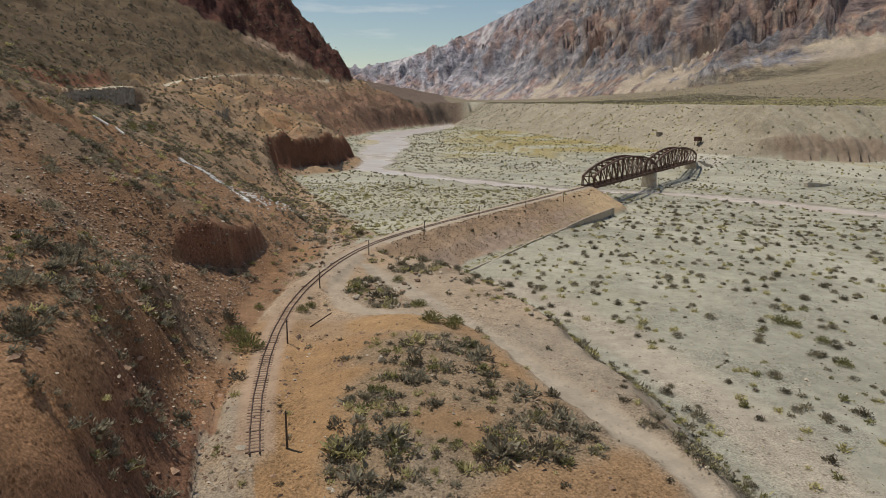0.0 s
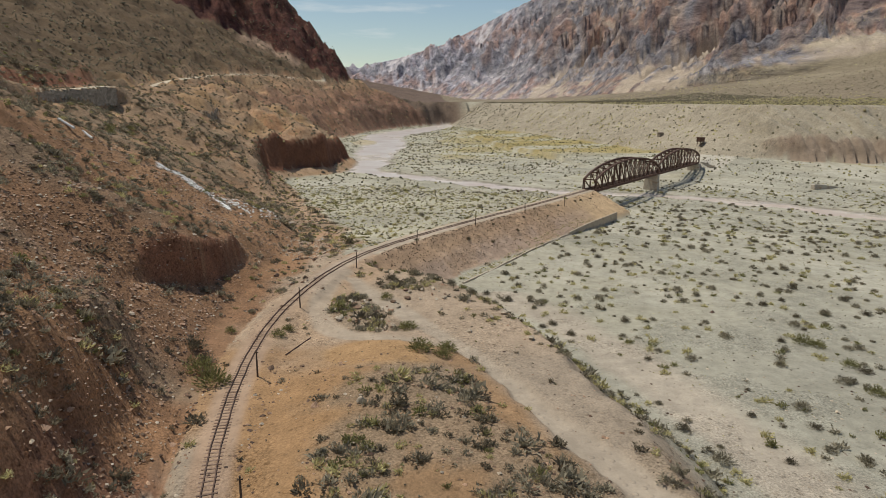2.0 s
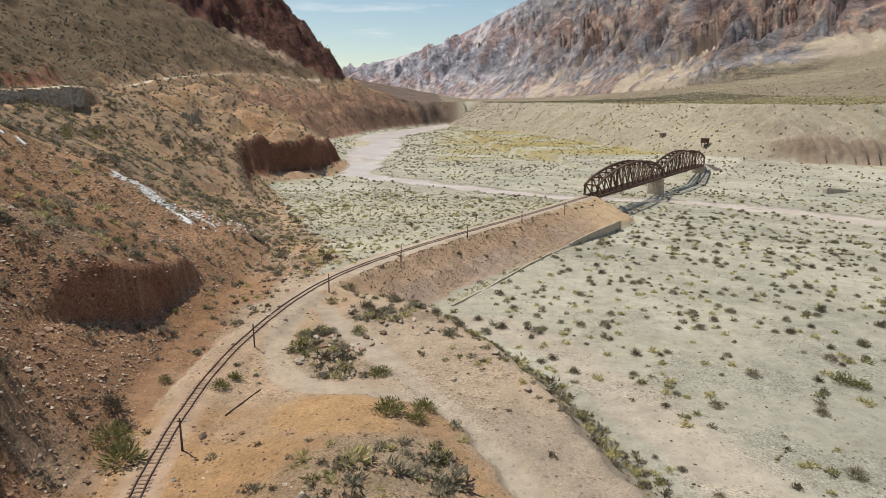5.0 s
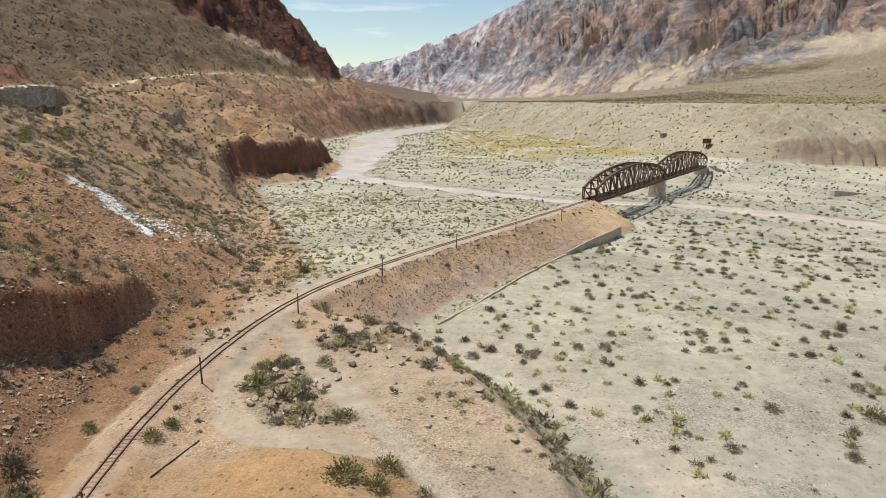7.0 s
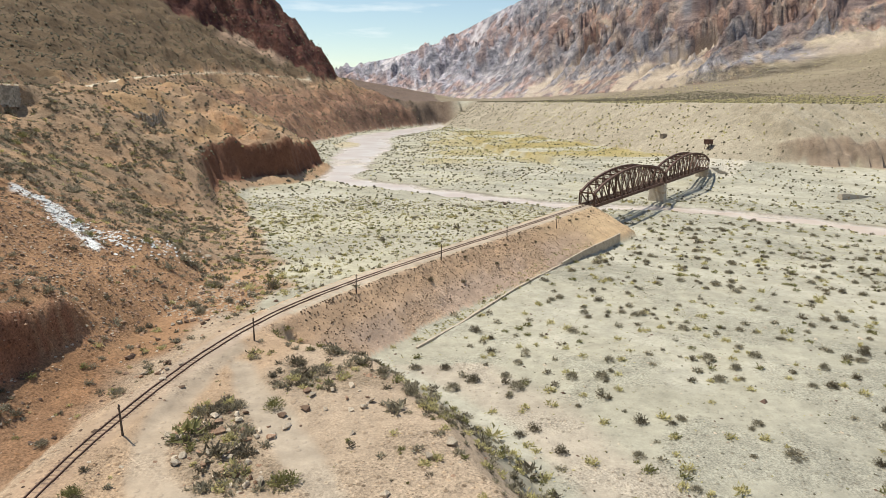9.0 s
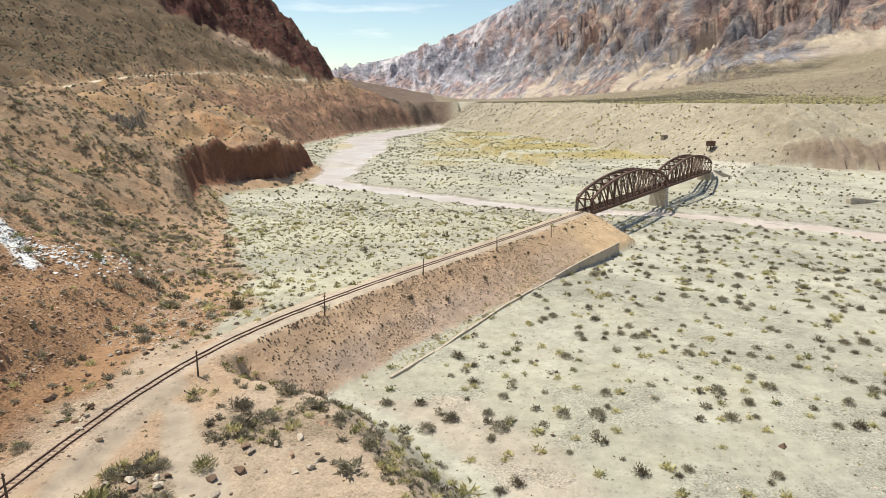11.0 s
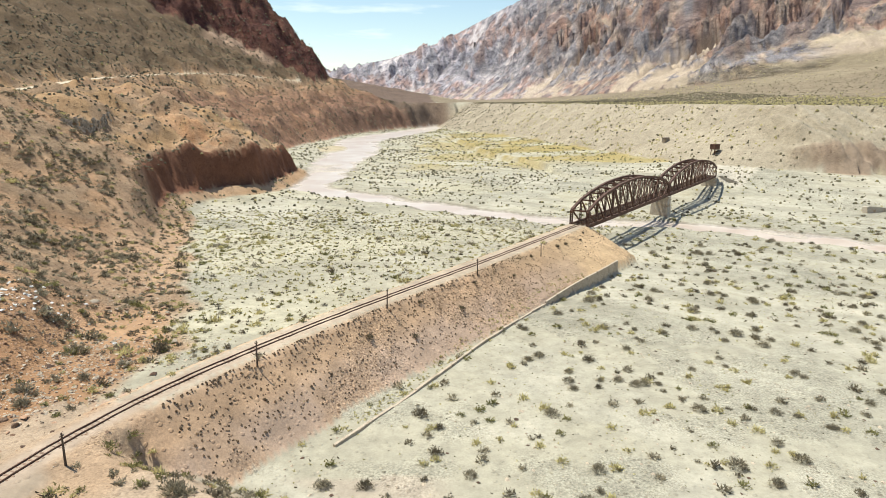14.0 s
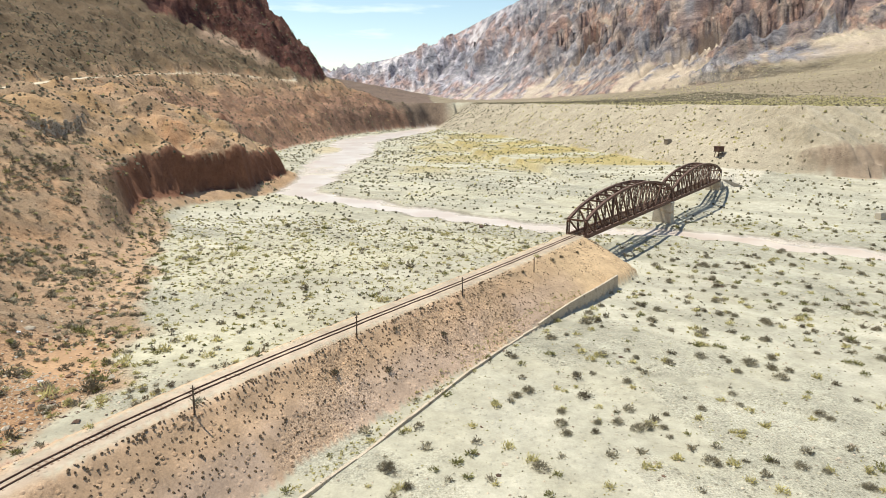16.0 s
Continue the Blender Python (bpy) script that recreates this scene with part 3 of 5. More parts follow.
def soil_colours(X, Y, Z, m, steepness):
    col = np.zeros(X.shape + (3,))

    def lay(c, w):
        w = np.clip(np.asarray(w, float), 0, 1)[..., None]
        col[:] = col * (1 - w) + np.array(c) * w

    nb, nm, nf = m["n_big"], m["n_mid"], m["n_fine"]
    sand, gravel = (0.375, 0.347, 0.265), (0.352, 0.331, 0.258)
    lay(sand, np.ones(X.shape))
    lay(gravel, step(0.0, 0.4, m["braid"] + 0.5 * nm))
    lay((0.45, 0.42, 0.335), step(0.1, 0.5, -m["braid"] + 0.3 * nm) * 0.7)
    lay((0.36, 0.342, 0.272), 0.6 * step(40, 110, X + 25 * nb + 0.25 * (Y - 200)) * step(-0.35, 0.15, m["braid"] + 0.5 * nm) * step(1000, 800, Y))
    lay((0.44, 0.405, 0.292), 0.6 * step(0.0, 0.3, -nb + 0.3 * nm) * (m["dt"] > 0) * step(150, 180, Y))
    # cloud shade on the near right floor, put into the soil colour
    lay((0.305, 0.288, 0.232), 0.6 * step(150, 90, Y - 0.3 * X + 14 * nb) * (m["de"] < 2))
    flow = 0.79 * X - 0.61 * Y + 12 * nb
    band = fbm(flow * 0.12, 0.61 * X + 0.79 * Y + 3 * nm, 11, 4, 141)
    open_flat = (m["dt"] < 0) | (Y > 275)
    lay((0.45, 0.425, 0.34), 0.45 * step(0.15, 0.45, band) * open_flat * step(150, 210, Y + 0.2 * X))
    lay((0.29, 0.275, 0.215), 0.55 * step(0.1, 0.4, -band) * open_flat * step(165, 230, Y + 0.2 * X) * step(900, 600, Y))
    lay((0.41, 0.345, 0.27), 0.8 * step(-19, -12, m["de"] + 2 * nm) * step(-2.5, -6, m["de"] + nm) * (Y < 150) * (Y > 60))
    grass = step(480, 560, Y + 30 * nb) * step(-25, 25, X + 25 * nb) * step(1000, 800, Y)
    lay((0.37, 0.30, 0.14), 0.75 * grass * step(-0.3, 0.2, nb + 0.4 * nm))
    lay((0.33, 0.26, 0.10), 0.8 * m["low_bench"] * step(-0.4, 0.1, nb + 0.3 * nm))
    lay((0.21, 0.18, 0.14), 0.7 * step(0.05, 0.2, m["channel"]) * step(0.55, 0.35, m["channel"]) * (Y < 520))
    lay((0.44, 0.39, 0.35), step(0.3, 0.6, m["channel"]))
    lay((0.50, 0.44, 0.37), m["channel"] * step(0.0, 0.3, nm + 0.4 * nf))
    lay((0.45, 0.38, 0.26), m["bar"])
    sh = m["shelf"]
    lay((0.335, 0.268, 0.198), sh)
    lay((0.395, 0.302, 0.215), sh * step(88, 100, Y + 3 * nm))
    lay((0.385, 0.24, 0.122), sh * m["mound"])
    lay((0.315, 0.197, 0.108), sh * step(0.0, 4.0, m["dd_lane"] + 2.5 * nm - 1) * step(100, 92, Y + 3 * nm) * (1 - m["mound"]) * step(-0.9, 0.1, nb + 0.7 * nm))
    lay((0.345, 0.208, 0.105), sh * step(9, 5, np.abs(m["dt"] + 7.5) + 1.5 * nm) * step(90, 80, Y + 3 * nm))
    lay((0.39, 0.275, 0.18), sh * step(8.5, 4.5, np.abs(m["dt"] + 4.0) + 1.0 * nm) * step(92, 100, Y + 3 * nm))
    lay((0.27, 0.205, 0.14), sh * 0.7 * m["thicket"])
    lay((0.30, 0.27, 0.205), step(6, 2, m["de"]) * step(-3, 1, m["de"]) * (Y < 160) * 0.7)
    lay((0.39, 0.322, 0.245), 0.9 * m["lane"])
    bk = m["bank"]
    lay((0.48, 0.345, 0.252), bk)
    lay((0.475, 0.318, 0.20), bk * step(9.5, 6.0, np.abs(m["dt"]) + 1.2 * nm))
    lay((0.45, 0.305, 0.195), bk * step(0.1, 0.5, nm + 0.3 * nf + 0.3 * nb) * 0.6)
    lay((0.53, 0.375, 0.225), bk * step(212, 246, Y + 9 * nm))
    lay((0.42, 0.33, 0.25), m["bed"] * step(100, 140, Y))
    lay((0.36, 0.25, 0.17), m["bed"] * step(120, 90, Y))
    lay((0.47, 0.43, 0.35), m["approach"])
    h = m["hill"].astype(float)
    foot_w = interp(Y, [130, 155, 178, 200, 240, 300, 340], [8, 12, 17, 15, 12, 12, 7])
    h = np.clip(h + step(0, 6, m["dl"] + foot_w + 3.5 * nm) * (Y < 420) * (Y > 60) * (m["bed"] < 0.1) * (np.abs(m["dt"]) > 4), 0, 1)
    lay((0.235, 0.132, 0.073), h)
    lay((0.40, 0.248, 0.145), h * step(120, 190, Y + 20 * nb))
    lay((0.33, 0.215, 0.145), h * step(540, 600, Y) * step(-0.2, 0.4, m["gully"] + nb) * step(70, 20, m["dl"]))
    lay((0.25, 0.18, 0.118), 0.8 * h * step(-0.05, 0.3, m["gully"] + 0.5 * nm))
    lay((0.37, 0.205, 0.108), 0.75 * h * step(0.1, 0.6, -nb + 0.4 * nm - 0.2 * m["gully"]))
    scree = step(128, 138, Y) * step(184, 172, Y - 0.05 * X) * step(58, 40, m["dl"])
    lay((0.33, 0.192, 0.105), h * scree * 0.9)
    lay((0.265, 0.152, 0.086), h * step(80, 90, Y - 0.25 * (m["dl"] - 5) + 2 * nm) * step(122, 114, Y + 0.5 * np.clip(m["dl"], 0, 30)))
    runs = fbm(m["sl"] + 0.7 * m["dl"] + 5 * nm, m["dl"] * 0.10, 9, 3, 151)
    lay((0.42, 0.27, 0.155), 0.65 * h * step(0.12, 0.42, runs) * step(150, 200, Y + 10 * nb) * step(560, 480, Y))
    lay((0.27, 0.205, 0.138), 0.6 * h * step(0.15, 0.45, -runs) * step(150, 200, Y + 10 * nb))
    lay((0.40, 0.26, 0.15), m["talus"])
    lay((0.22, 0.115, 0.07), h * step(66, 58, Y) * step(8, 5, m["dl"]))
    lay((0.32, 0.222, 0.14), 0.75 * h * step(190, 330, Y + 50 * nb) * step(-0.25, 0.2, nm + 0.5 * nb + 0.1))
    lay((0.40, 0.255, 0.13), 0.7 * h * step(280, 360, Y) * step(0.1, 0.4, m["gully"] - nm) * step(900, 600, Y))
    lay((0.41, 0.28, 0.18), 0.75 * h * step(16, 6, m["dl"]) * step(180, 230, Y))
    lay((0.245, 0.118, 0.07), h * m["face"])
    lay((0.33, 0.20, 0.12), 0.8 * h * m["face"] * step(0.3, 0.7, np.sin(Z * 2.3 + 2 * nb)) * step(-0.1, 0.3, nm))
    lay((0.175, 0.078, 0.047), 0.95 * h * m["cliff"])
    lay((0.33, 0.15, 0.09), h * step(5.0, 6.0, m["dr"]) * step(12, 9, m["dr"]) * step(120, 150, Y) * step(285, 260, Y))
    lay((0.37, 0.22, 0.145), 0.8 * h * step(510, 560, Y) * step(-0.15, 0.25, nb + 0.5 * nm + 0.15) * step(95, 40, m["dl"]))
    lay((0.30, 0.17, 0.115), 0.6 * h * step(540, 600, Y) * step(90, 60, m["dl"]))
    lay((0.13, 0.09, 0.07), 0.85 * h * step(0.55, 0.85, np.sin(Z * 0.55 + 2 * nb)) * step(0.0, 0.3, nm + nb) * step(500, 540, Y) * step(860, 760, Y) * step(8, 16, m["dl"]) * step(70, 50, m["dl"]))
    lay((0.225, 0.135, 0.095), 0.85 * h * step(900, 1010, Y + 30 * nm) * step(70, 30, m["dl"]))
    lay((0.132, 0.092, 0.056), 0.95 * h * step(4, 16, m["dr"]) * step(150, 230, Y + 20 * nm))
    lay((0.34, 0.235, 0.165), h * step(-78, -20, off_line(X, Y, DARK_FOOT)[0] + 10 * nm) * step(-318, -300, X) * step(-222, -240, X) * step(960, 1000, Y))
    lay((0.56, 0.49, 0.37), m["road"] * (m["dl"] > 0))
    wd, _ = off_line(X, Y, WHITE)
    lay((0.72, 0.71, 0.68), step(2.4, 1.6, np.abs(wd) + 0.9 * nm + 0.4 * nf) * (X < -51) * (X > -74))
    t = m["terrace"].astype(float)
    lay((0.365, 0.318, 0.238), t)
    lay((0.31, 0.268, 0.20), t * step(0.0, 0.5, nb + 0.5 * nm) * 0.6)
    lay((0.35, 0.27, 0.20), m["badland"])
    lay((0.26, 0.195, 0.145), m["badland"] * step(0.1, 0.6, np.sin(Z * 1.9 + 2 * nb) + 0.6 * nm) * 0.6)
    lay((0.235, 0.19, 0.13), m["fan"] * step(0.9, 0.4, steepness))
    lay((0.275, 0.228, 0.155), m["fan"] * step(0.9, 0.4, steepness) * step(0.15, 0.5, fbm(X * 0.3 + Y, Y * 0.3 - X, 200, 3, 91)) * 0.8)
    lay((0.155, 0.11, 0.085), m["plain"] * step(50, 0, m["rb"]))
    lay((0.19, 0.14, 0.105), step(1215, 1240, Y + 12 * nm) * step(0.5, 3, Z) * step(40, 10, m["rb"]) * (m["plain"] < 0.5))
    lay((0.33, 0.22, 0.16), m["plain"] * step(0.2, 0.45, nb) * step(1500, 1300, Y) * step(50, 0, m["rb"]))
    dk = m["dark"].astype(float)
    lay((0.145, 0.066, 0.054), dk)
    lay((0.19, 0.09, 0.066), dk * step(0.1, 0.5, nb + nm))
    rg = m["range"].astype(float)
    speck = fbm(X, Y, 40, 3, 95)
    # distance haze towards the west, put into the rock colour as a pale blue
    west_haze = step(0.24, 0.02, X / np.maximum(Y, 1.0) + 0.05 * nb)
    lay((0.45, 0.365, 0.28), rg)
    lay((0.60, 0.56, 0.565), rg * west_haze)
    strata = np.sin(Z / 48 + 2.6 * nb + X / 380)
    crag = crag_mask(m, speck)
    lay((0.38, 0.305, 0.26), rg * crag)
    lay((0.515, 0.495, 0.55), rg * crag * west_haze)
    lay((0.44, 0.27, 0.21), rg * step(0.2, 0.8, strata + 0.5 * speck) * crag * 0.7)
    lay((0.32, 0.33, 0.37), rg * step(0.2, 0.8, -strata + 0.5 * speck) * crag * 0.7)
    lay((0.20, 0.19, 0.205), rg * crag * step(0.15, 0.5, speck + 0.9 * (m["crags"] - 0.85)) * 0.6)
    lay((0.43, 0.35, 0.265), 0.8 * rg * step(0.10, 0.02, m["range_f"] - 0.10 * (1 - crag)) * (1 - crag))
    lay((0.45, 0.38, 0.28), rg * m["east"] * step(0.05, 0.09, m["range_f"] + 0.015 * nb))
    lay((0.27, 0.225, 0.15), rg * step(0.045, 0.025, m["range_f"] + 0.012 * nb) * step(420, 700, X) * 0.9)
    return col


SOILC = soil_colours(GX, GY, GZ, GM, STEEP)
STONY = np.clip(0.16 + 0.7 * step(0.05, 0.3, GM["braid"] + 0.6 * GM["n_mid"]) + GM["hill"] * 0.8 + 0.35 * GM["shelf"] + 0.4 * GM["thicket"] * GM["shelf"] + 0.15 * GM["bank"] + 0.6 * GM["terrace"] + GM["dark"] + GM["range"] - 0.5 * GM["badland"] - 0.6 * GM["lane"] - 0.6 * GM["bed"], 0.1, 1.0)
idx = np.arange(nr * na).reshape(nr, na)
nxt = np.roll(idx, -1, axis=1)
quads = np.stack([idx[:-1], nxt[:-1], nxt[1:], idx[1:]], axis=-1).reshape(-1, 4)
quads = quads[:, ::-1]
ground_mesh = raw_mesh("ground", np.stack([GX, GY, GZ], -1).reshape(-1, 3), quads, SOIL, True)
ground_mesh.attributes.new("soil", "FLOAT_COLOR", "POINT")
ground_mesh.attributes.new("rocky", "FLOAT", "POINT")
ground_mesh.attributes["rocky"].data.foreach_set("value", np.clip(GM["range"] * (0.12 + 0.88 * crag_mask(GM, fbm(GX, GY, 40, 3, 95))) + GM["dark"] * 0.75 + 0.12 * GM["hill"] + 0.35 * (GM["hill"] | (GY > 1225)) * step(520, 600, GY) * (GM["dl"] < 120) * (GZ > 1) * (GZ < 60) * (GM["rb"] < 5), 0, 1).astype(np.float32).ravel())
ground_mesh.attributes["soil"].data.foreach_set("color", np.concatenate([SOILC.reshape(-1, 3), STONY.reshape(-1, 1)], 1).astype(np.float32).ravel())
ground_mesh.attributes.new("strike", "FLOAT_VECTOR", "POINT")
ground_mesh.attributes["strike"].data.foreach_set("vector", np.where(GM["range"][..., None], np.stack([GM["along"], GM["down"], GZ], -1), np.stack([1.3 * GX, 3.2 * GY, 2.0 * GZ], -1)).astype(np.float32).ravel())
tagged(new("ground", ground_mesh), "dry stony valley floor, red hillsides and bare mountains", "ground", kind="structure")


# ---- railway bridge ----
def truss_span(origin):
    span = new("bridge_span")
    span.matrix_world = pose(origin.x, origin.y, RAIL_Z - 0.9, 0, 0, math.degrees(math.atan2(AX.y, AX.x)))
    tagged(span, "rusted steel bowstring truss railway bridge span on concrete piers", "bridge", "bridge spans")
    n, half, low = 12, 2.6, 4.7
    xs = [SPAN * i / n for i in range(n + 1)]

    def top(x):
        u = 2 * x / SPAN - 1
        return 0.3 + low + 5.9 * (1 - u * u) ** 0.8

    for s in (-1, 1):
        y = half * s
        bm = bmesh.new()
        beam_into(bm, (0, y, 0.35), (SPAN, y, 0.35), 0.5, 1.15)
        part("bottom_chord", bm, RUST, span)
        for i in range(n):
            bm = bmesh.new()
            beam_into(bm, (xs[i], y, top(xs[i])), (xs[i + 1], y, top(xs[i + 1])), 0.75, 0.72)
            part("top_chord", bm, RUST, span)
        for i in range(n + 1):
            bm = bmesh.new()
            w = 0.8 if i in (0, n) else 0.52
            lattice_into(bm, (xs[i], y, 0.35), (xs[i], y, top(xs[i])), w, w, Vector((1, 0, 0)), 8)
            post = part("post", bm, RUST, span)
            for zz in (0.75, top(xs[i]) - 0.45):
                bm = bmesh.new()
                box_into(bm, pose(xs[i], y, zz), 1.1, 0.46 + (0.06 if zz > 1 else 0), 0.75)
                bmesh.ops.bevel(bm, geom=[e for e in bm.edges if abs(e.verts[0].co.y - e.verts[1].co.y) > 0.1], offset=0.25, segments=1, affect="EDGES")
                part("gusset_plate", bm, RUST, post)
        for i in range(n):
            bm = bmesh.new()
            if i < n // 2:
                beam_into(bm, (xs[i], y, top(xs[i])), (xs[i + 1], y, 0.5), 0.34, 0.36)
            else:
                beam_into(bm, (xs[i], y, 0.5), (xs[i + 1], y, top(xs[i + 1])), 0.34, 0.36)
            part("diagonal", bm, RUST, span)
            if 3 <= i <= 8:
                bm = bmesh.new()
                if i >= n // 2:
                    beam_into(bm, (xs[i], y + 0.13, top(xs[i])), (xs[i + 1], y + 0.13, 0.5), 0.1, 0.14)
                else:
                    beam_into(bm, (xs[i], y + 0.13, 0.5), (xs[i + 1], y + 0.13, top(xs[i + 1])), 0.1, 0.14)
                part("counter_brace", bm, RUST, span)
    for i in range(n + 1):
        bm = bmesh.new()
        zt = top(xs[i]) - 0.1
        beam_into(bm, (xs[i], -half, zt), (xs[i], half, zt), 0.45, 0.5)
        if zt > 7.5:
            lattice_into(bm, (xs[i], -half, zt - 1.5), (xs[i], half, zt - 1.5), 0.2, 0.16, Vector((1, 0, 0)), 4)
            for s in (-1, 1):
                beam_into(bm, (xs[i], s * half, zt - 2.2), (xs[i], s * half * 0.4, zt - 1.5), 0.12, 0.14)
        part("portal_strut" if i in (0, n) else "cross_strut", bm, RUST, span)
        bm = bmesh.new()
        beam_into(bm, (xs[i], -half, 0.35), (xs[i], half, 0.35), 0.3, 0.6)
        part("floor_beam", bm, RUST, span)
    for i in range(n):
        bm = bmesh.new()
        a, b = top(xs[i]), top(xs[i + 1])
        beam_into(bm, (xs[i], -half, a), (xs[i + 1], half, b), 0.14, 0.12)
        beam_into(bm, (xs[i], half, a), (xs[i + 1], -half, b), 0.14, 0.12)
        part("lateral_bracing", bm, RUST, span)
    for s in (-1, 1):
        bm = bmesh.new()
        beam_into(bm, (0, s * 0.8, 0.5), (SPAN, s * 0.8, 0.5), 0.3, 0.5)
        part("stringer", bm, RUST, span)
        bm = bmesh.new()
        beam_into(bm, (-0.5, s * 0.5, 0.98), (SPAN + 0.6, s * 0.5, 0.98), 0.09, 0.16)
        part("rail", bm, RAIL, span)
    shared = None
    for i in range(int(SPAN / 0.75)):
        if shared is None:
            bm = bmesh.new()
            box_into(bm, Matrix.Identity(4), 0.24, 2.3, 0.15)
            ob = part("bridge_sleeper", bm, SLEEPER, span)
            shared = ob.data
        else:
            ob = new("bridge_sleeper", shared)
            ob.parent = span
        ob.location = (0.3 + 0.75 * i, 0, 0.82)
    return span


for k in range(2):
    truss_span(BRIDGE_0 + AX * (k * (SPAN + 1.5)))


def pier(centre, top_z, foot_z, length, width, name, label):
    """Battered concrete pier with round noses, a coping and a footing."""
    thing = new(name)
    thing.matrix_world = pose(centre.x, centre.y, foot_z, 0, 0, math.degrees(math.atan2(AX.y, AX.x)))
    tagged(thing, label, "pier", "bridge piers")
    hgt = top_z - foot_z

    def ring(bm, z, lx, ly):
        vs = []
        for k in range(24):
            a = 2 * math.pi * k / 24
            cx, sy = math.cos(a), math.sin(a)
            x = lx / 2 * math.copysign(min(1, abs(cx) * 1.35), cx)
            y = (ly / 2 - lx * 0.3) * (1 if sy > 1e-6 else -1 if sy < -1e-6 else 0) + lx * 0.3 * sy
            vs.append(bm.verts.new((x, y, z)))
        return vs

    def stack(bm, rings):
        rows = [ring(bm, *r) for r in rings]
        for a, b in zip(rows[:-1], rows[1:]):
            for k in range(24):
                bm.faces.new((a[k], a[(k + 1) % 24], b[(k + 1) % 24], b[k]))
        bm.faces.new(rows[-1])
        bm.faces.new(rows[0][::-1])

    bm = bmesh.new()
    stack(bm, [(0.6, width + 1.3, length + 1.3), (hgt - 0.7, width, length)])
    part("shaft", bm, CONCRETE, thing)
    bm = bmesh.new()
    stack(bm, [(hgt - 0.7, width + 0.5, length + 0.5), (hgt - 0.15, width + 0.5, length + 0.5), (hgt, width + 0.3, length + 0.3)])
    part("coping", bm, CONCRETE, thing)
    bm = bmesh.new()
    stack(bm, [(-1.5, width + 2.4, length + 2.4), (0.6, width + 2.4, length + 2.4)])
    part("footing", bm, CONCRETE, thing)
    return thing


pier(BRIDGE_0 + AX * (SPAN + 0.75), RAIL_Z - 0.95, -1.2, 7.0, 3.2, "bridge_pier", "tall concrete bridge pier with rust streaks in the riverbed")
pier(BRIDGE_0 + AX * (2 * SPAN + 1.2), RAIL_Z - 0.95, 0.2, 7.0, 3.0, "bridge_pier", "concrete end pier streaked with rust below the truss")


# ---- more materials ----
def leaf_surface(name, a, b, island):
    """Thin leaves: a mottled surface that also lets light through."""
    mat = surface(name, a, b, 3.0, 0.85, 0, 0, 8, island=island)
    nt = mat.node_tree
    bs = next(n for n in nt.nodes if n.type == "BSDF_PRINCIPLED")
    out = next(n for n in nt.nodes if n.type == "OUTPUT_MATERIAL")
    thin, mix = nt.nodes.new("ShaderNodeBsdfTranslucent"), nt.nodes.new("ShaderNodeMixShader")
    nt.links.new(bs.inputs["Base Color"].links[0].from_socket, thin.inputs["Color"])
    mix.inputs["Fac"].default_value = 0.35
    nt.links.new(bs.outputs[0], mix.inputs[1])
    nt.links.new(thin.outputs[0], mix.inputs[2])
    nt.links.new(mix.outputs[0], out.inputs[0])
    return mat


LEAF_GREY = leaf_surface("grey_shrub_leaves", (0.255, 0.225, 0.155), (0.39, 0.345, 0.245), 0.4)
LEAF_GREEN = leaf_surface("green_shrub_leaves", (0.185, 0.178, 0.068), (0.30, 0.28, 0.115), 0.35)
LEAF_YELLOW = leaf_surface("straw_grass", (0.47, 0.415, 0.19), (0.61, 0.545, 0.27), 0.25)
LEAF_DARK = leaf_surface("dark_shrub_leaves", (0.135, 0.112, 0.074), (0.235, 0.20, 0.135), 0.4)
LEAF_FAR = surface("far_shrub_leaves", (0.105, 0.09, 0.055), (0.19, 0.165, 0.10), 3.0, 0.9, 0, 0, 8, island=0.45)
LEAF_FAR_PALE = surface("far_pale_shrub_leaves", (0.19, 0.175, 0.105), (0.29, 0.265, 0.165), 3.0, 0.9, 0, 0, 8, island=0.4)
TWIG = surface("twigs", (0.12, 0.09, 0.065), (0.2, 0.16, 0.12), 1.0, 0.9, 0, 0, 8)
STONE_RED = surface("red_stone", (0.25, 0.15, 0.095), (0.40, 0.26, 0.17), 1.2, 0.92, 0, 0.3, 8, island=0.55)
STONE_PALE = surface("pale_stone", (0.40, 0.325, 0.24), (0.56, 0.47, 0.36), 1.2, 0.92, 0, 0.3, 8, island=0.3)
STONE_DARK = surface("dark_stone", (0.09, 0.055, 0.038), (0.16, 0.10, 0.07), 1.2, 0.92, 0, 0.3, 8, island=0.35)
LEAF_BROWN = leaf_surface("dry_brown_leaves", (0.16, 0.11, 0.065), (0.28, 0.20, 0.12), 0.4)
STONE_WHITE = surface("white_stone", (0.66, 0.65, 0.62), (0.82, 0.81, 0.78), 1.2, 0.9, 0, 0.3, 8, island=0.12)
WALL_CONCRETE = surface("dirty_concrete", (0.42, 0.335, 0.245), (0.54, 0.45, 0.34), 2.0, 0.9, 0, 0.4, 12, (0.24, 0.18, 0.13))
MASONRY = surface("grey_masonry", (0.27, 0.235, 0.19), (0.42, 0.37, 0.31), 1.5, 0.93, 0, 0.4, 8, island=0.25)
WATER, wnt, wbs = nodes_of("muddy_water")
wbs.inputs["Base Color"].default_value = (0.36, 0.275, 0.235, 1)
wbs.inputs["Roughness"].default_value = 0.35
wco = wnt.nodes.new("ShaderNodeTexCoord")
wnoise = add(wnt, "ShaderNodeTexNoise", Scale=0.9, Detail=4.0, Roughness=0.6)
wnt.links.new(wco.outputs["Object"], wnoise.inputs["Vector"])
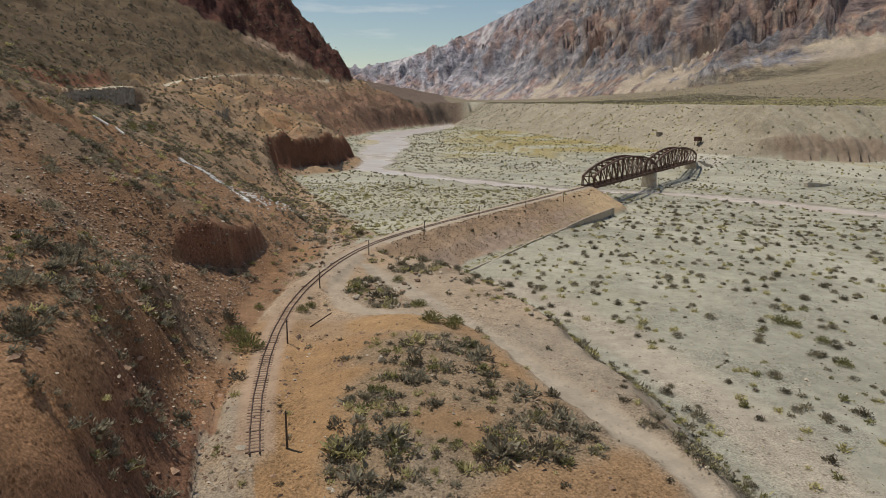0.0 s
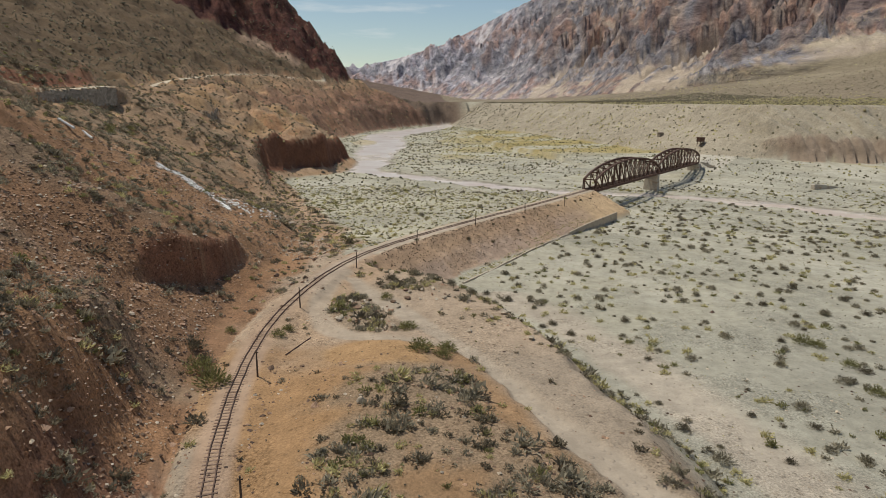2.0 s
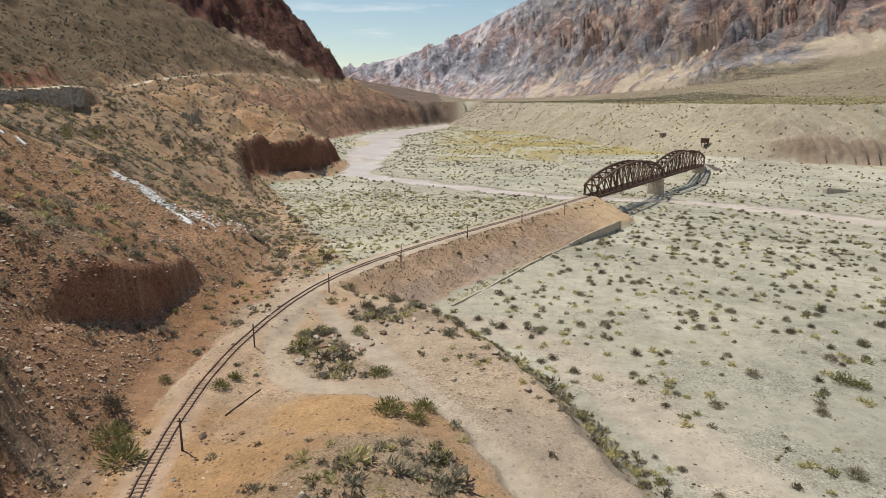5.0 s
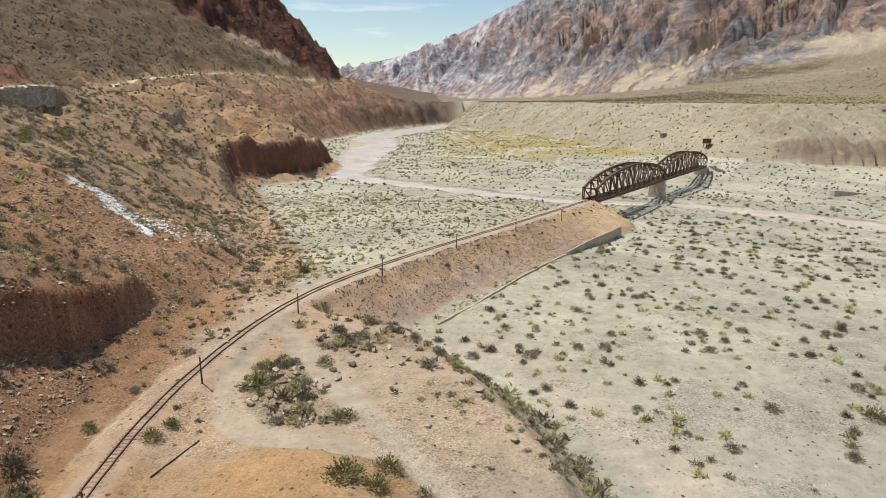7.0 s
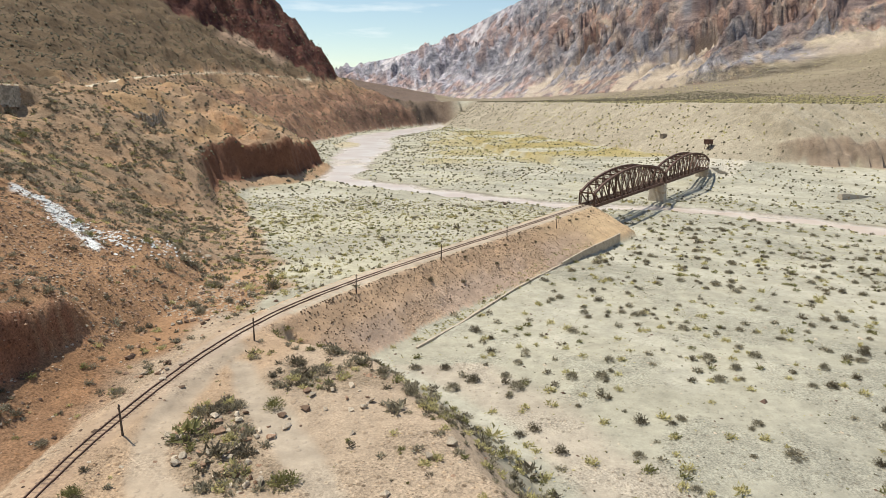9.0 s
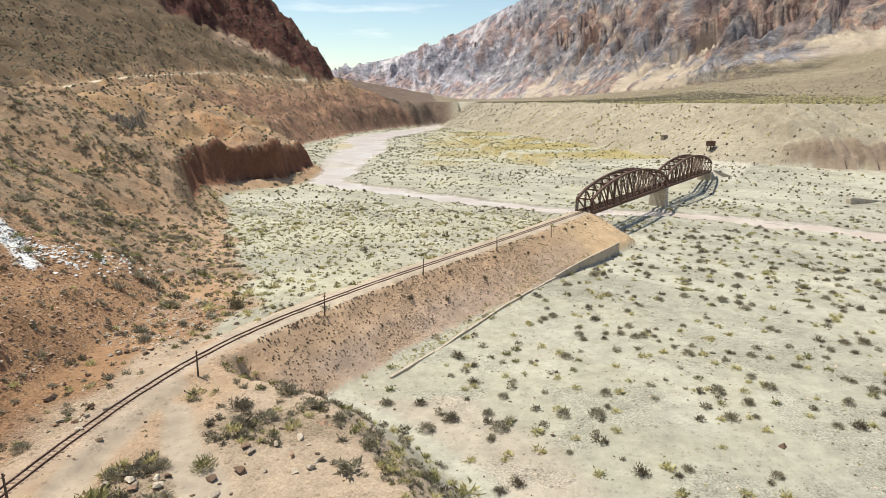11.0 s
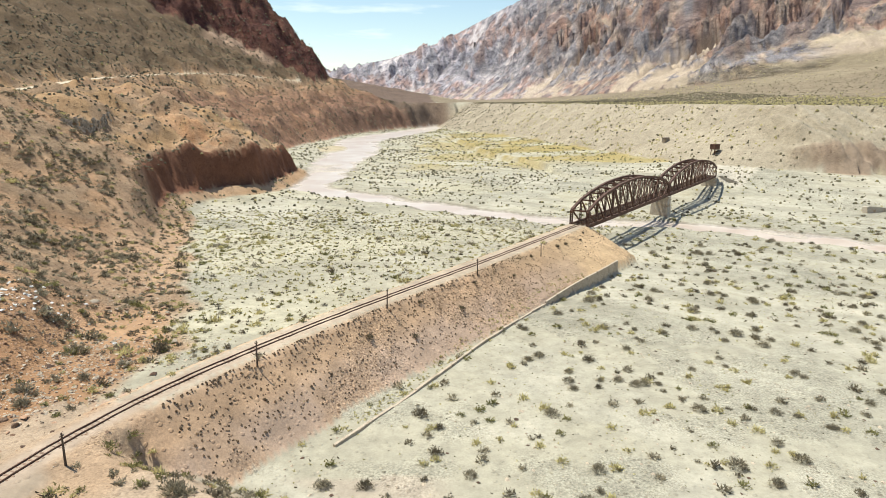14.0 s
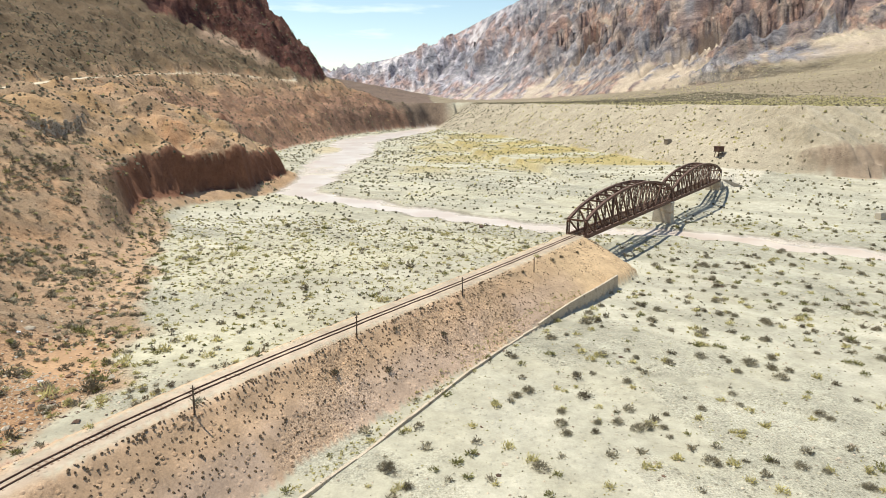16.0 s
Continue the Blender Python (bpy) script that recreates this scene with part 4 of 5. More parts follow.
wbump = add(wnt, "ShaderNodeBump", Strength=0.25, Distance=0.08)
wnt.links.new(wnoise.outputs["Fac"], wbump.inputs["Height"])
wnt.links.new(wbump.outputs[0], wbs.inputs["Normal"])
wtint = add(wnt, "ShaderNodeTexNoise", Scale=0.05, Detail=4.0)
wnt.links.new(wco.outputs["Object"], wtint.inputs["Vector"])
wramp = ramp(wnt, wtint.outputs["Fac"], [(0.35, (0.50, 0.40, 0.33)), (0.65, (0.60, 0.53, 0.46))])
wnt.links.new(wramp.outputs[0], wbs.inputs["Base Color"])


# ---- river ----
def line_at(pts, s):
    """Place and heading at length s along a plan line."""
    for (x0, y0), (x1, y1) in zip(pts[:-1], pts[1:]):
        ln = math.hypot(x1 - x0, y1 - y0)
        if s <= ln:
            break
        s -= ln
    s = min(s, ln)
    return x0 + (x1 - x0) * s / ln, y0 + (y1 - y0) * s / ln, math.atan2(y1 - y0, x1 - x0)


def line_length(pts):
    return sum(math.hypot(b[0] - a[0], b[1] - a[1]) for a, b in zip(pts[:-1], pts[1:]))


def river_sheet():
    verts, faces = [], []
    n = 300
    total = line_length(RIVER)
    for i in range(n):
        s = total * i / (n - 1)
        x, y, h = line_at(RIVER, s)
        w = float(np.interp(s, [0, 300, 650, 800, 900, 1000, 1300], [34, 38, 30, 18, 12, 10.5, 10.5]))
        for k in (-1.0, -0.5, 0.0, 0.5, 1.0):
            verts.append((x - math.sin(h) * w * k, y + math.cos(h) * w * k, float(np.interp(s, [0, 500, 900, 1400], [-0.35, -0.45, -0.50, -0.52]))))
    for i in range(n - 1):
        for k in range(4):
            a = i * 5 + k
            faces.append((a, a + 5, a + 6, a + 1))
    tagged(new("water", raw_mesh("water", verts, [f[::-1] for f in faces], WATER, True)), "shallow muddy pinkish river water in a gravel bed", "river", kind="structure")


river_sheet()


# ---- railway line ----
track = new("railway_track")
tagged(track, "narrow disused railway track half buried in sand", "railway track")
T_LEN = line_length(TRACK)
for sgn in (-1, 1):
    verts, faces = [], []
    n = 200
    for i in range(n):
        x, y, h = line_at(TRACK, T_LEN * i / (n - 1))
        ox, oy = -math.sin(h), math.cos(h)
        wob = 0.03 * math.sin(i * 0.7) + 0.02 * math.sin(i * 1.9)
        for o, zz in ((-0.075, -0.2), (-0.055, 0.0), (0.055, 0.0), (0.075, -0.2)):
            w = sgn * 0.5 + o + wob
            verts.append((x + ox * w, y + oy * w, RAIL_Z + zz))
    for i in range(n - 1):
        for k in range(3):
            a = i * 4 + k
            faces.append((a, a + 1, a + 5, a + 4))
    ob = new("rail", raw_mesh("rail", verts, faces, RAIL))
    ob.parent = track
sleeper_mesh = None
s_at = 0.6
while s_at < 128:
    x, y, h = line_at(TRACK, s_at)
    if sleeper_mesh is None:
        bm = bmesh.new()
        box_into(bm, Matrix.Identity(4), 0.24, 1.85, 0.16)
        bmesh.ops.bevel(bm, geom=bm.edges[:], offset=0.02, segments=1, affect="EDGES")
        ob = part("sleeper", bm, SLEEPER, track)
        sleeper_mesh = ob.data
    else:
        ob = new("sleeper", sleeper_mesh)
        ob.parent = track
    sink = float(np.interp(s_at, [0, 60, 128], [0.20, 0.225, 0.26])) + rng.uniform(-0.02, 0.02)
    ob.matrix_world = pose(x, y, RAIL_Z - sink, 0, 0, math.degrees(h) + rng.uniform(-3, 3))
    s_at += rng.uniform(0.62, 0.74)


# ---- poles along the line ----
def pole(x, y, hgt, lean):
    thing = new("telegraph_pole")
    thing.matrix_world = pose(x, y, height(x, y) - 0.2, lean, lean * 0.6, rng.uniform(0, 90))
    tagged(thing, "short weathered wooden telegraph pole beside the railway track", "pole", "poles along the track")
    bm = bmesh.new()
    bmesh.ops.create_cone(bm, cap_ends=True, segments=8, radius1=0.13, radius2=0.085, depth=hgt, matrix=pose(0, 0, hgt / 2))
    part("post", bm, OLD_WOOD, thing)
    bm = bmesh.new()
    box_into(bm, pose(0, 0, hgt - 0.35), 0.5, 0.07, 0.08)
    bracket = part("bracket", bm, OLD_WOOD, thing)
    for k in (-1, 1):
        bm = bmesh.new()
        bmesh.ops.create_cone(bm, cap_ends=True, segments=6, radius1=0.045, radius2=0.03, depth=0.14, matrix=pose(0.2 * k, 0, hgt - 0.24))
        part("insulator", bm, STONE_PALE, bracket)


for px, py, ph in ((-15.5, 56, 4.4), (-22.4, 84, 3.9), (-23.1, 111.5, 3.8), (-17.2, 139.2, 3.8), (-5.2, 164.3, 3.9), (11.0, 188.6, 3.8), (28.5, 211.6, 3.8), (45.5, 232.2, 3.7)):
    pole(px, py, ph, rng.uniform(-1.5, 1.5))


# ---- toe wall below the embankment ----
toe_wall = new("retaining_wall")
tagged(toe_wall, "low cracked concrete toe wall at the foot of the embankment", "wall")
W_LEN = line_length(WALL)
n_seg = 17
for i in range(n_seg):
    s0, s1 = W_LEN * i / n_seg, W_LEN * (i + 1) / n_seg - 0.06
    h0, h1 = (float(np.interp(q, [0, 60, 75, 90, 107], [0.3, 0.55, 1.55, 2.7, 3.3])) for q in (s0, s1))
    if i < 11:
        h0 += rng.uniform(-0.12, 0.12)
        h1 = h0 + 0.05
    bm = bmesh.new()
    rows = []
    for s_, hh in ((s0, h0), (s1, h1)):
        x, y, hd = line_at(WALL, s_)
        nx, ny = math.sin(hd), -math.cos(hd)
        rows.append([bm.verts.new((x + nx * o, y + ny * o, zz)) for o, zz in ((0.45, -1.2), (0.22, 0.25 + hh), (-0.2, 0.25 + hh), (-0.2, -1.2))])
    for k in range(4):
        bm.faces.new((rows[0][k], rows[0][(k + 1) % 4], rows[1][(k + 1) % 4], rows[1][k]))
    bm.faces.new(rows[0][::-1])
    bm.faces.new(rows[1])
    bmesh.ops.recalc_face_normals(bm, faces=bm.faces[:])
    part("wall_panel", bm, WALL_CONCRETE, toe_wall)


# ---- far abutment ----
abut = new("bridge_abutment")
abut.matrix_world = pose(FAR_END.x, FAR_END.y, 0, 0, 0, math.degrees(math.atan2(AX.y, AX.x)))
tagged(abut, "pale concrete abutment with a sloping wing wall", "abutment")


def slab_part(name, outline, thick, m, material, parent, label=""):
    """An upright slab whose side has the given outline (x along, z up)."""
    bm = bmesh.new()
    lo = [bm.verts.new((x, -thick / 2, z)) for x, z in outline]
    hi = [bm.verts.new((x, thick / 2, z)) for x, z in outline]
    n = len(outline)
    bm.faces.new(lo)
    bm.faces.new(hi[::-1])
    for k in range(n):
        bm.faces.new((lo[k], hi[k], hi[(k + 1) % n], lo[(k + 1) % n]))
    bmesh.ops.recalc_face_normals(bm, faces=bm.faces[:])
    bmesh.ops.transform(bm, matrix=m, verts=bm.verts)
    return part(name, bm, material, parent, label)


slab_part("wing_wall", [(0, -2), (20, -2), (20, 3.2), (16, 3.8), (1.5, 9.0), (0, 9.0)], 0.9, pose(1.2, -3.2, 0, 0, 0, -62), CONCRETE, abut)
slab_part("wing_wall", [(0, -2), (14, -2), (14, 3.8), (1.5, 9.0), (0, 9.0)], 0.9, pose(1.2, 3.2, 0, 0, 0, 65), CONCRETE, abut)
slab_part("breast_wall", [(-3.6, -2), (3.6, -2), (3.6, 8.9), (-3.6, 8.9)], 1.2, pose(1.6, 0, 0, 0, 0, 90), CONCRETE, abut)


# ---- near abutment behind the first truss ----
near_abut = new("bridge_abutment")
near_abut.matrix_world = pose(BRIDGE_0.x, BRIDGE_0.y, 0, 0, 0, math.degrees(math.atan2(AX.y, AX.x)))
tagged(near_abut, "concrete abutment set into the end of the embankment", "abutment")
slab_part("breast_wall", [(-3.6, -1), (3.6, -1), (3.6, RAIL_Z - 0.95), (-3.6, RAIL_Z - 0.95)], 2.4, pose(0.4, 0, 0, 0, 0, 90), CONCRETE, near_abut)


# ---- walls of the hillside road ----
def masonry_wall(name, label, line, top_of, foot_of, course, long, thick, material):
    """A dry-laid wall: each stone a block of its own along the line, course by course."""
    thing = new(name)
    tagged(thing, label, "wall")
    total = line_length(line)
    shared = []
    for k in range(4):
        bm = bmesh.new()
        box_into(bm, Matrix.Identity(4), long * 0.98, thick, course * 0.97)
        for v in bm.verts:
            v.co += Vector((rng.uniform(-0.04, 0.04), rng.uniform(-0.07, 0.07), rng.uniform(-0.03, 0.03)))
        ob = part("stone_block", bm, material, thing)
        shared.append(ob.data)
        scene.collection.objects.unlink(ob)
        bpy.data.objects.remove(ob)
    s = 0.0
    while s < total:
        x, y, h = line_at(line, s)
        z, row = foot_of(s / total), 0
        while z < top_of(s / total):
            xx, yy, hh = line_at(line, min(total, s + (row % 2) * long / 2))
            ob = new("stone_block", shared[rng.integers(4)])
            ob.parent = thing
            ob.matrix_world = pose(xx, yy, z + course / 2, 0, 0, math.degrees(hh) + (180 if rng.random() < 0.5 else 0))
            z += course
            row += 1
        s += long
    return thing


def road_edge(y0, y1, off):
    out = []
    for i in range(12):
        y = y0 + (y1 - y0) * i / 11
        best = min(range(len(ROAD) - 1), key=lambda k: abs(ROAD[k][1] - y))
        (xa, ya), (xb, yb) = ROAD[best], ROAD[best + 1]
        x = xa + (xb - xa) * (y - ya) / (yb - ya)
        out.append((x + off, y))
    return out


masonry_wall("road_retaining_wall", "grey-brown stone retaining wall holding up the hillside road", road_edge(203, 265, 4.4),
             lambda u: 45.2 + 2.9 * u, lambda u: 43.3 - 2.0 * min(1, u * 2.2), 0.75, 1.9, 0.8, MASONRY)
# wall added in place of a shadowed recess that reads as a dark strip
masonry_wall("old_stone_wall", "stone wall standing in for a dark shadowed recess below the road", RECESS_WALL,
             lambda u: height(*line_at(RECESS_WALL, 0.3 + 52 * u)[:2]) + 1.3, lambda u: height(*line_at([(p[0] + 1.5, p[1]) for p in RECESS_WALL], 0.3 + 52 * u)[:2]) - 0.6, 0.75, 1.7, 0.8, MASONRY)


# ---- scrub and stones ----
def scatter(count, x0, x1, y0, y1):
    return rng.uniform(x0, x1, count), rng.uniform(y0, y1, count)


def tuft_shape(bits, spread, tall, width, seed):
    """An airy desert shrub about one metre wide: a dome of sprays, each a thin slanted leaf cluster. Vertices and triangles."""
    r = np.random.default_rng(seed)
    lobes = [(r.uniform(-0.22, 0.22), r.uniform(-0.22, 0.22), r.uniform(0.65, 1.0)) for _ in range(4)]
    verts, faces = [], []
    for _ in range(bits):
        ox, oy, big = lobes[r.integers(4)]
        a, lift = r.uniform(0, 2 * math.pi), math.asin(r.uniform(0.02, 1))
        reach = r.uniform(0.35, 1.0) ** 0.6 * big
        way = Vector((math.cos(a) * math.cos(lift) * spread, math.sin(a) * math.cos(lift) * spread, math.sin(lift) * tall))
        tip = Vector((ox * spread, oy * spread, 0)) + way * reach
        root = tip - (way.normalized() + Vector((0, 0, 0.3))) * width * r.uniform(1.0, 2.6) + Vector((r.uniform(-1, 1), r.uniform(-1, 1), 0)) * width
        root.z = max(root.z, -0.03)
        side = Vector((r.uniform(-1, 1), r.uniform(-1, 1), r.uniform(-0.4, 0.4))).normalized() * width * r.uniform(0.5, 1.0)
        n = len(verts)
        verts += [root - side * 0.6, root + side, tip + Vector((r.uniform(-1, 1), r.uniform(-1, 1), 0)) * width * 0.6]
        faces.append((n, n + 1, n + 2))
    return np.array([tuple(v) for v in verts]), np.array(faces)


def clump_shape(seed):
    """A squat, uneven, rounded clump for shrubs far away."""
    r = np.random.default_rng(seed)
    low = [(0.5 * r.uniform(0.75, 1.15) * math.cos(k * 1.2566), 0.5 * r.uniform(0.75, 1.15) * math.sin(k * 1.2566), -0.2 + r.uniform(0, 0.2)) for k in range(5)]
    top = [(0.26 * r.uniform(0.6, 1.3) * math.cos(0.5 + k * 2.094), 0.26 * r.uniform(0.6, 1.3) * math.sin(0.5 + k * 2.094), r.uniform(0.34, 0.52)) for k in range(3)]
    return np.array(low + top), np.array([(0, 1, 5), (1, 2, 6), (1, 6, 5), (2, 3, 6), (3, 7, 6), (3, 4, 7), (4, 0, 7), (0, 5, 7), (5, 6, 7)])


def stone_shape(seed):
    r = np.random.default_rng(seed)
    bm = bmesh.new()
    for q in ((0.5, 0.05, 0), (0, 0.5, 0.05), (-0.5, 0, 0), (0, -0.5, 0), (0.1, 0.05, 0.42), (0, 0, -0.4), (0.3, 0.35, 0.3)):
        bm.verts.new(q)
    bmesh.ops.convex_hull(bm, input=bm.verts[:])
    for v in bm.verts:
        v.co *= r.uniform(0.75, 1.15)
        v.co.z *= 0.72
    bm.verts.ensure_lookup_table()
    vs, fs = np.array([tuple(v.co) for v in bm.verts]), np.array([[v.index for v in f.verts] for f in bm.faces])
    bm.free()
    return vs, fs


def strew(name, label, category, shapes, X, Y, Z, size, material, squash=(0.75, 1.1)):
    """Many small pieces in one mesh."""
    allv, allf, base = [], [], 0
    pick = rng.integers(0, len(shapes), len(X))
    for k, (vs, fs) in enumerate(shapes):
        sel = np.nonzero(pick == k)[0]
        if not len(sel):
            continue
        a = rng.uniform(0, 2 * math.pi, len(sel))
        sc, sq = size[sel], rng.uniform(*squash, len(sel))
        c, s_ = np.cos(a)[:, None], np.sin(a)[:, None]
        px = (vs[None, :, 0] * c - vs[None, :, 1] * s_) * sc[:, None] + X[sel][:, None]
        py = (vs[None, :, 0] * s_ + vs[None, :, 1] * c) * sc[:, None] + Y[sel][:, None]
        pz = vs[None, :, 2] * (sc * sq)[:, None] + Z[sel][:, None]
        allv.append(np.stack([px, py, pz], -1).reshape(-1, 3))
        allf.append((fs[None] + (base + np.arange(len(sel)) * len(vs))[:, None, None]).reshape(-1, 3))
        base += len(sel) * len(vs)
    if not allv:
        return
    ob = new(name, raw_mesh(name, np.concatenate(allv), np.concatenate(allf), material))
    return tagged(ob, label, category, kind="stuff")


BUSH = [tuft_shape(62, 0.54, 0.52, 0.088, 100 + k) for k in range(6)]
SMALL = [tuft_shape(13, 0.50, 0.52, 0.20, 200 + k) for k in range(6)]
DOT = [clump_shape(300 + k) for k in range(8)]
STONES = [stone_shape(400 + k) for k in range(6)]


def zones(X, Y):
    """How thick scrub and stones lie over the plan."""
    Z, m = ground(X, Y)
    clump = fbm(X, Y, 9, 3, 121) + 0.6 * fbm(X, Y, 40, 2, 125)
    hill = m["hill"] & (m["dl"] > 1.0)
    bare = (m["channel"] > 0.3) | (m["lane"] > 0.3) | (m["bed"] > 0.1) | ((m["road"] > 0.2) & hill) | ((m["dl"] > 0) & ~m["hill"])
    return Z, m, clump, hill, bare


def keep(X, Y, Z, chance, *more):
    ok = rng.random(len(X)) < chance
    return [q[ok] for q in (X, Y, Z, *more)]


SORTS = (("grey_scrub", "grey-green thorny desert shrubs on stony ground", 0, 0.40, LEAF_GREY), ("dark_scrub", "dark dry desert shrubs on stony ground", 0.40, 0.66, LEAF_DARK),
         ("green_scrub", "olive green desert shrubs on stony ground", 0.66, 0.79, LEAF_GREEN), ("straw_tufts", "pale yellow tufts of dry grass", 0.79, 1.1, LEAF_YELLOW))

# near ground
X, Y = scatter(122000, -150, 300, 40, 335)
X, Y = np.concatenate([X, rng.uniform(-330, -150, 16000)]), np.concatenate([Y, rng.uniform(120, 335, 16000)])
Z, m, clump, hill, bare = zones(X, Y)
left_basin = (m["dt"] > 6) & ~hill & (Y > 150)
on_shelf = (m["de"] > 1) & (Y < 150) & ~hill
lip = (m["de"] > -1.5) & (m["de"] < np.interp(Y, [60, 90, 105, 130], [7.5, 9, 15, 19])) & (Y < 152) & (m["lane"] < 0.2) & (m["dt"] < -4)
on_bank = m["bank"] > 0.5
scree = (Y > 136) & (Y < 178) & (m["dl"] < 45) | ((Y > 84) & (Y < 114 - 0.4 * m["dl"]))
chance = np.where(left_basin, 0.46 + 0.3 * clump, np.where(hill, np.where(Y < 132, 0.04 + 1.5 * np.clip(clump + 0.05, 0, 0.6), 0.24 + 0.75 * np.clip(clump + 0.15, 0, 1)), np.where(on_shelf, np.where(m["mound"] > 0.5, 0.12, 0.05 + 0.3 * np.clip(clump, 0, 1) + m["thicket"] * (0.28 + 0.35 * step(-0.3, 0.25, clump))), np.interp(Y, [100, 180, 240, 330], [0.10, 0.15, 0.30, 0.40]) + 0.25 * np.clip(clump, 0, 1))))
chance = np.where(hill & scree, chance * 0.25, chance)
rubbly = left_basin & (m["dl"] > -np.interp(Y, [150, 178, 200, 240, 300, 335], [8, 13, 13, 11, 11, 8]))
chance = np.where(rubbly, 0.25 + 0.8 * np.clip(clump + 0.1, 0, 1), chance)
near_foot = (m["dt"] > 3) & (m["dl"] > -13) & ~hill & (Y > 116) & (Y < 182)
chance = np.where(near_foot, 0.10 + 0.45 * np.clip(clump + 0.2, 0, 1), chance)
chance = np.where(lip, np.interp(m["de"], [7, 12], [0.26, 0.07]) + 0.6 * np.clip(clump + np.interp(m["de"], [7, 14], [0.3, 0.12]), 0, 1), chance)
chance = np.where(on_bank, 0.05 + 0.12 * np.clip(clump, 0, 1), chance)
brow = hill & (Y > 102) & (Y < 140) & (m["dl"] > 6) & (m["dl"] < 12) & (m["face"] < 0.1)
chance = np.where(brow, 0.4, chance)
chance = np.where(bare | (m["face"] > 0.2) | (m["bluff"] > 0.4) & hill & (Y > 280), 0, chance)
flat_right = ~left_basin & ~hill & ~on_shelf & ~on_bank
kind = rng.random(len(X))
small_on = on_shelf & ~lip & ~near_foot & ((m["mound"] > 0.5) | (m["thicket"] < 0.4) & (rng.random(len(X)) < 0.6))
size = np.where(left_basin, 0.45 + 1.5 * rng.random(len(X)) ** 1.6, np.where(flat_right & ~lip, rng.uniform(0.22, 0.7, len(X)), rng.uniform(0.5, 2.1, len(X))))
size = np.where(flat_right & ~lip & (rng.random(len(X)) < np.interp(Y, [100, 200, 300], [0.24, 0.20, 0.12])), rng.uniform(1.1, 3.0, len(X)), size)
size = np.where(rubbly, rng.uniform(0.6, 2.4, len(X)), size)
size = np.where(on_bank, rng.uniform(0.2, 0.5, len(X)), size)
size = np.where(on_shelf & (m["thicket"] > 0.4), rng.uniform(0.9, 2.9, len(X)), size)
size = np.where(near_foot, rng.uniform(0.6, 2.3, len(X)), size)
size = np.where(lip, rng.uniform(0.8, 2.4, len(X)), size)
size = np.where(hill, size * 1.25, size)
size = np.where(small_on, rng.uniform(0.25, 0.6, len(X)), size)
size = np.where(rng.random(len(X)) < np.where(flat_right & ~lip | small_on, 0.0, 0.05), size * 2.0, size)
kind = np.where(left_basin & ~rubbly & (rng.random(len(X)) < 0.5), rng.uniform(0.68, 1.0, len(X)), kind)
kind = np.where(flat_right & (rng.random(len(X)) < 0.4), rng.uniform(0.66, 1.0, len(X)), kind)
kind = np.where(hill & (rng.random(len(X)) < 0.75), rng.uniform(0.1, 0.68, len(X)), kind)
X, Y, Z, kind, size = keep(X, Y, Z, np.clip(chance, 0, 1), kind, size)
big = size > np.where(Y > 190, 1.8, 1.1)
for nm, lab, lo, hi, mat in SORTS:
    pick = (kind >= lo) & (kind < hi)
    for shapes, sel in ((BUSH, pick & big), (SMALL, pick & ~big)):
        strew(nm, lab, "shrubs", shapes, X[sel], Y[sel], Z[sel], size[sel], mat)

# far ground
X, Y = scatter(112000, -330, 520, 335, 1280)
X, Y = np.concatenate([X, rng.uniform(250, 1500, 28000), rng.uniform(-640, -330, 18000)]), np.concatenate([Y, rng.uniform(420, 1500, 28000), rng.uniform(230, 900, 18000)])
Z, m, clump, hill, bare = zones(X, Y)
chance = np.where(hill, 0.72 + 0.3 * clump, np.where(m["terrace"], 0.36 + 0.3 * clump, 0.32 + 0.6 * clump))
chance = np.where(hill & (Y > 540) & (m["dl"] < 70), 0.6 * chance, chance)
chance = np.where((m["fan"] > 0.5) | m["range"] & (m["range_f"] < 0.06), 0.55 + 0.4 * clump, np.where(m["range"], 0, chance)) * np.where(Y > 700, 0.6, 1)
chance = np.where(bare | (m["bluff"] > 0.4) & hill | (m["badland"] > 0.3), 0, chance)
kind, size = rng.random(len(X)), (0.75 + 1.6 * rng.random(len(X)) ** 1.8) * np.interp(Y, [335, 700, 1280], [0.85, 1.2, 1.6])
grassy = (m["low_bench"] > 0.5) | ((Y > 520) & (X > 0) & ~m["terrace"] & ~hill)
kind = np.where((hill | m["terrace"]) & (rng.random(len(X)) < 0.6), rng.uniform(0.35, 0.9, len(X)), kind)
kind = np.where(grassy & (rng.random(len(X)) < 0.6), 0.95, kind)
X, Y, Z, kind, size = keep(X, Y, Z, np.clip(chance, 0, 1), kind, size)
for nm, lab, lo, hi, mat in (("grey_scrub", "far grey-green desert shrubs", 0, 0.35, LEAF_FAR_PALE), ("dark_scrub", "far dark dry desert shrubs", 0.35, 0.9, LEAF_FAR), ("straw_tufts", "far pale yellow grass tufts", 0.9, 1.1, LEAF_YELLOW)):
    sel = (kind >= lo) & (kind < hi)
    strew(nm, lab, "shrubs", DOT, X[sel], Y[sel], Z[sel], size[sel], mat)

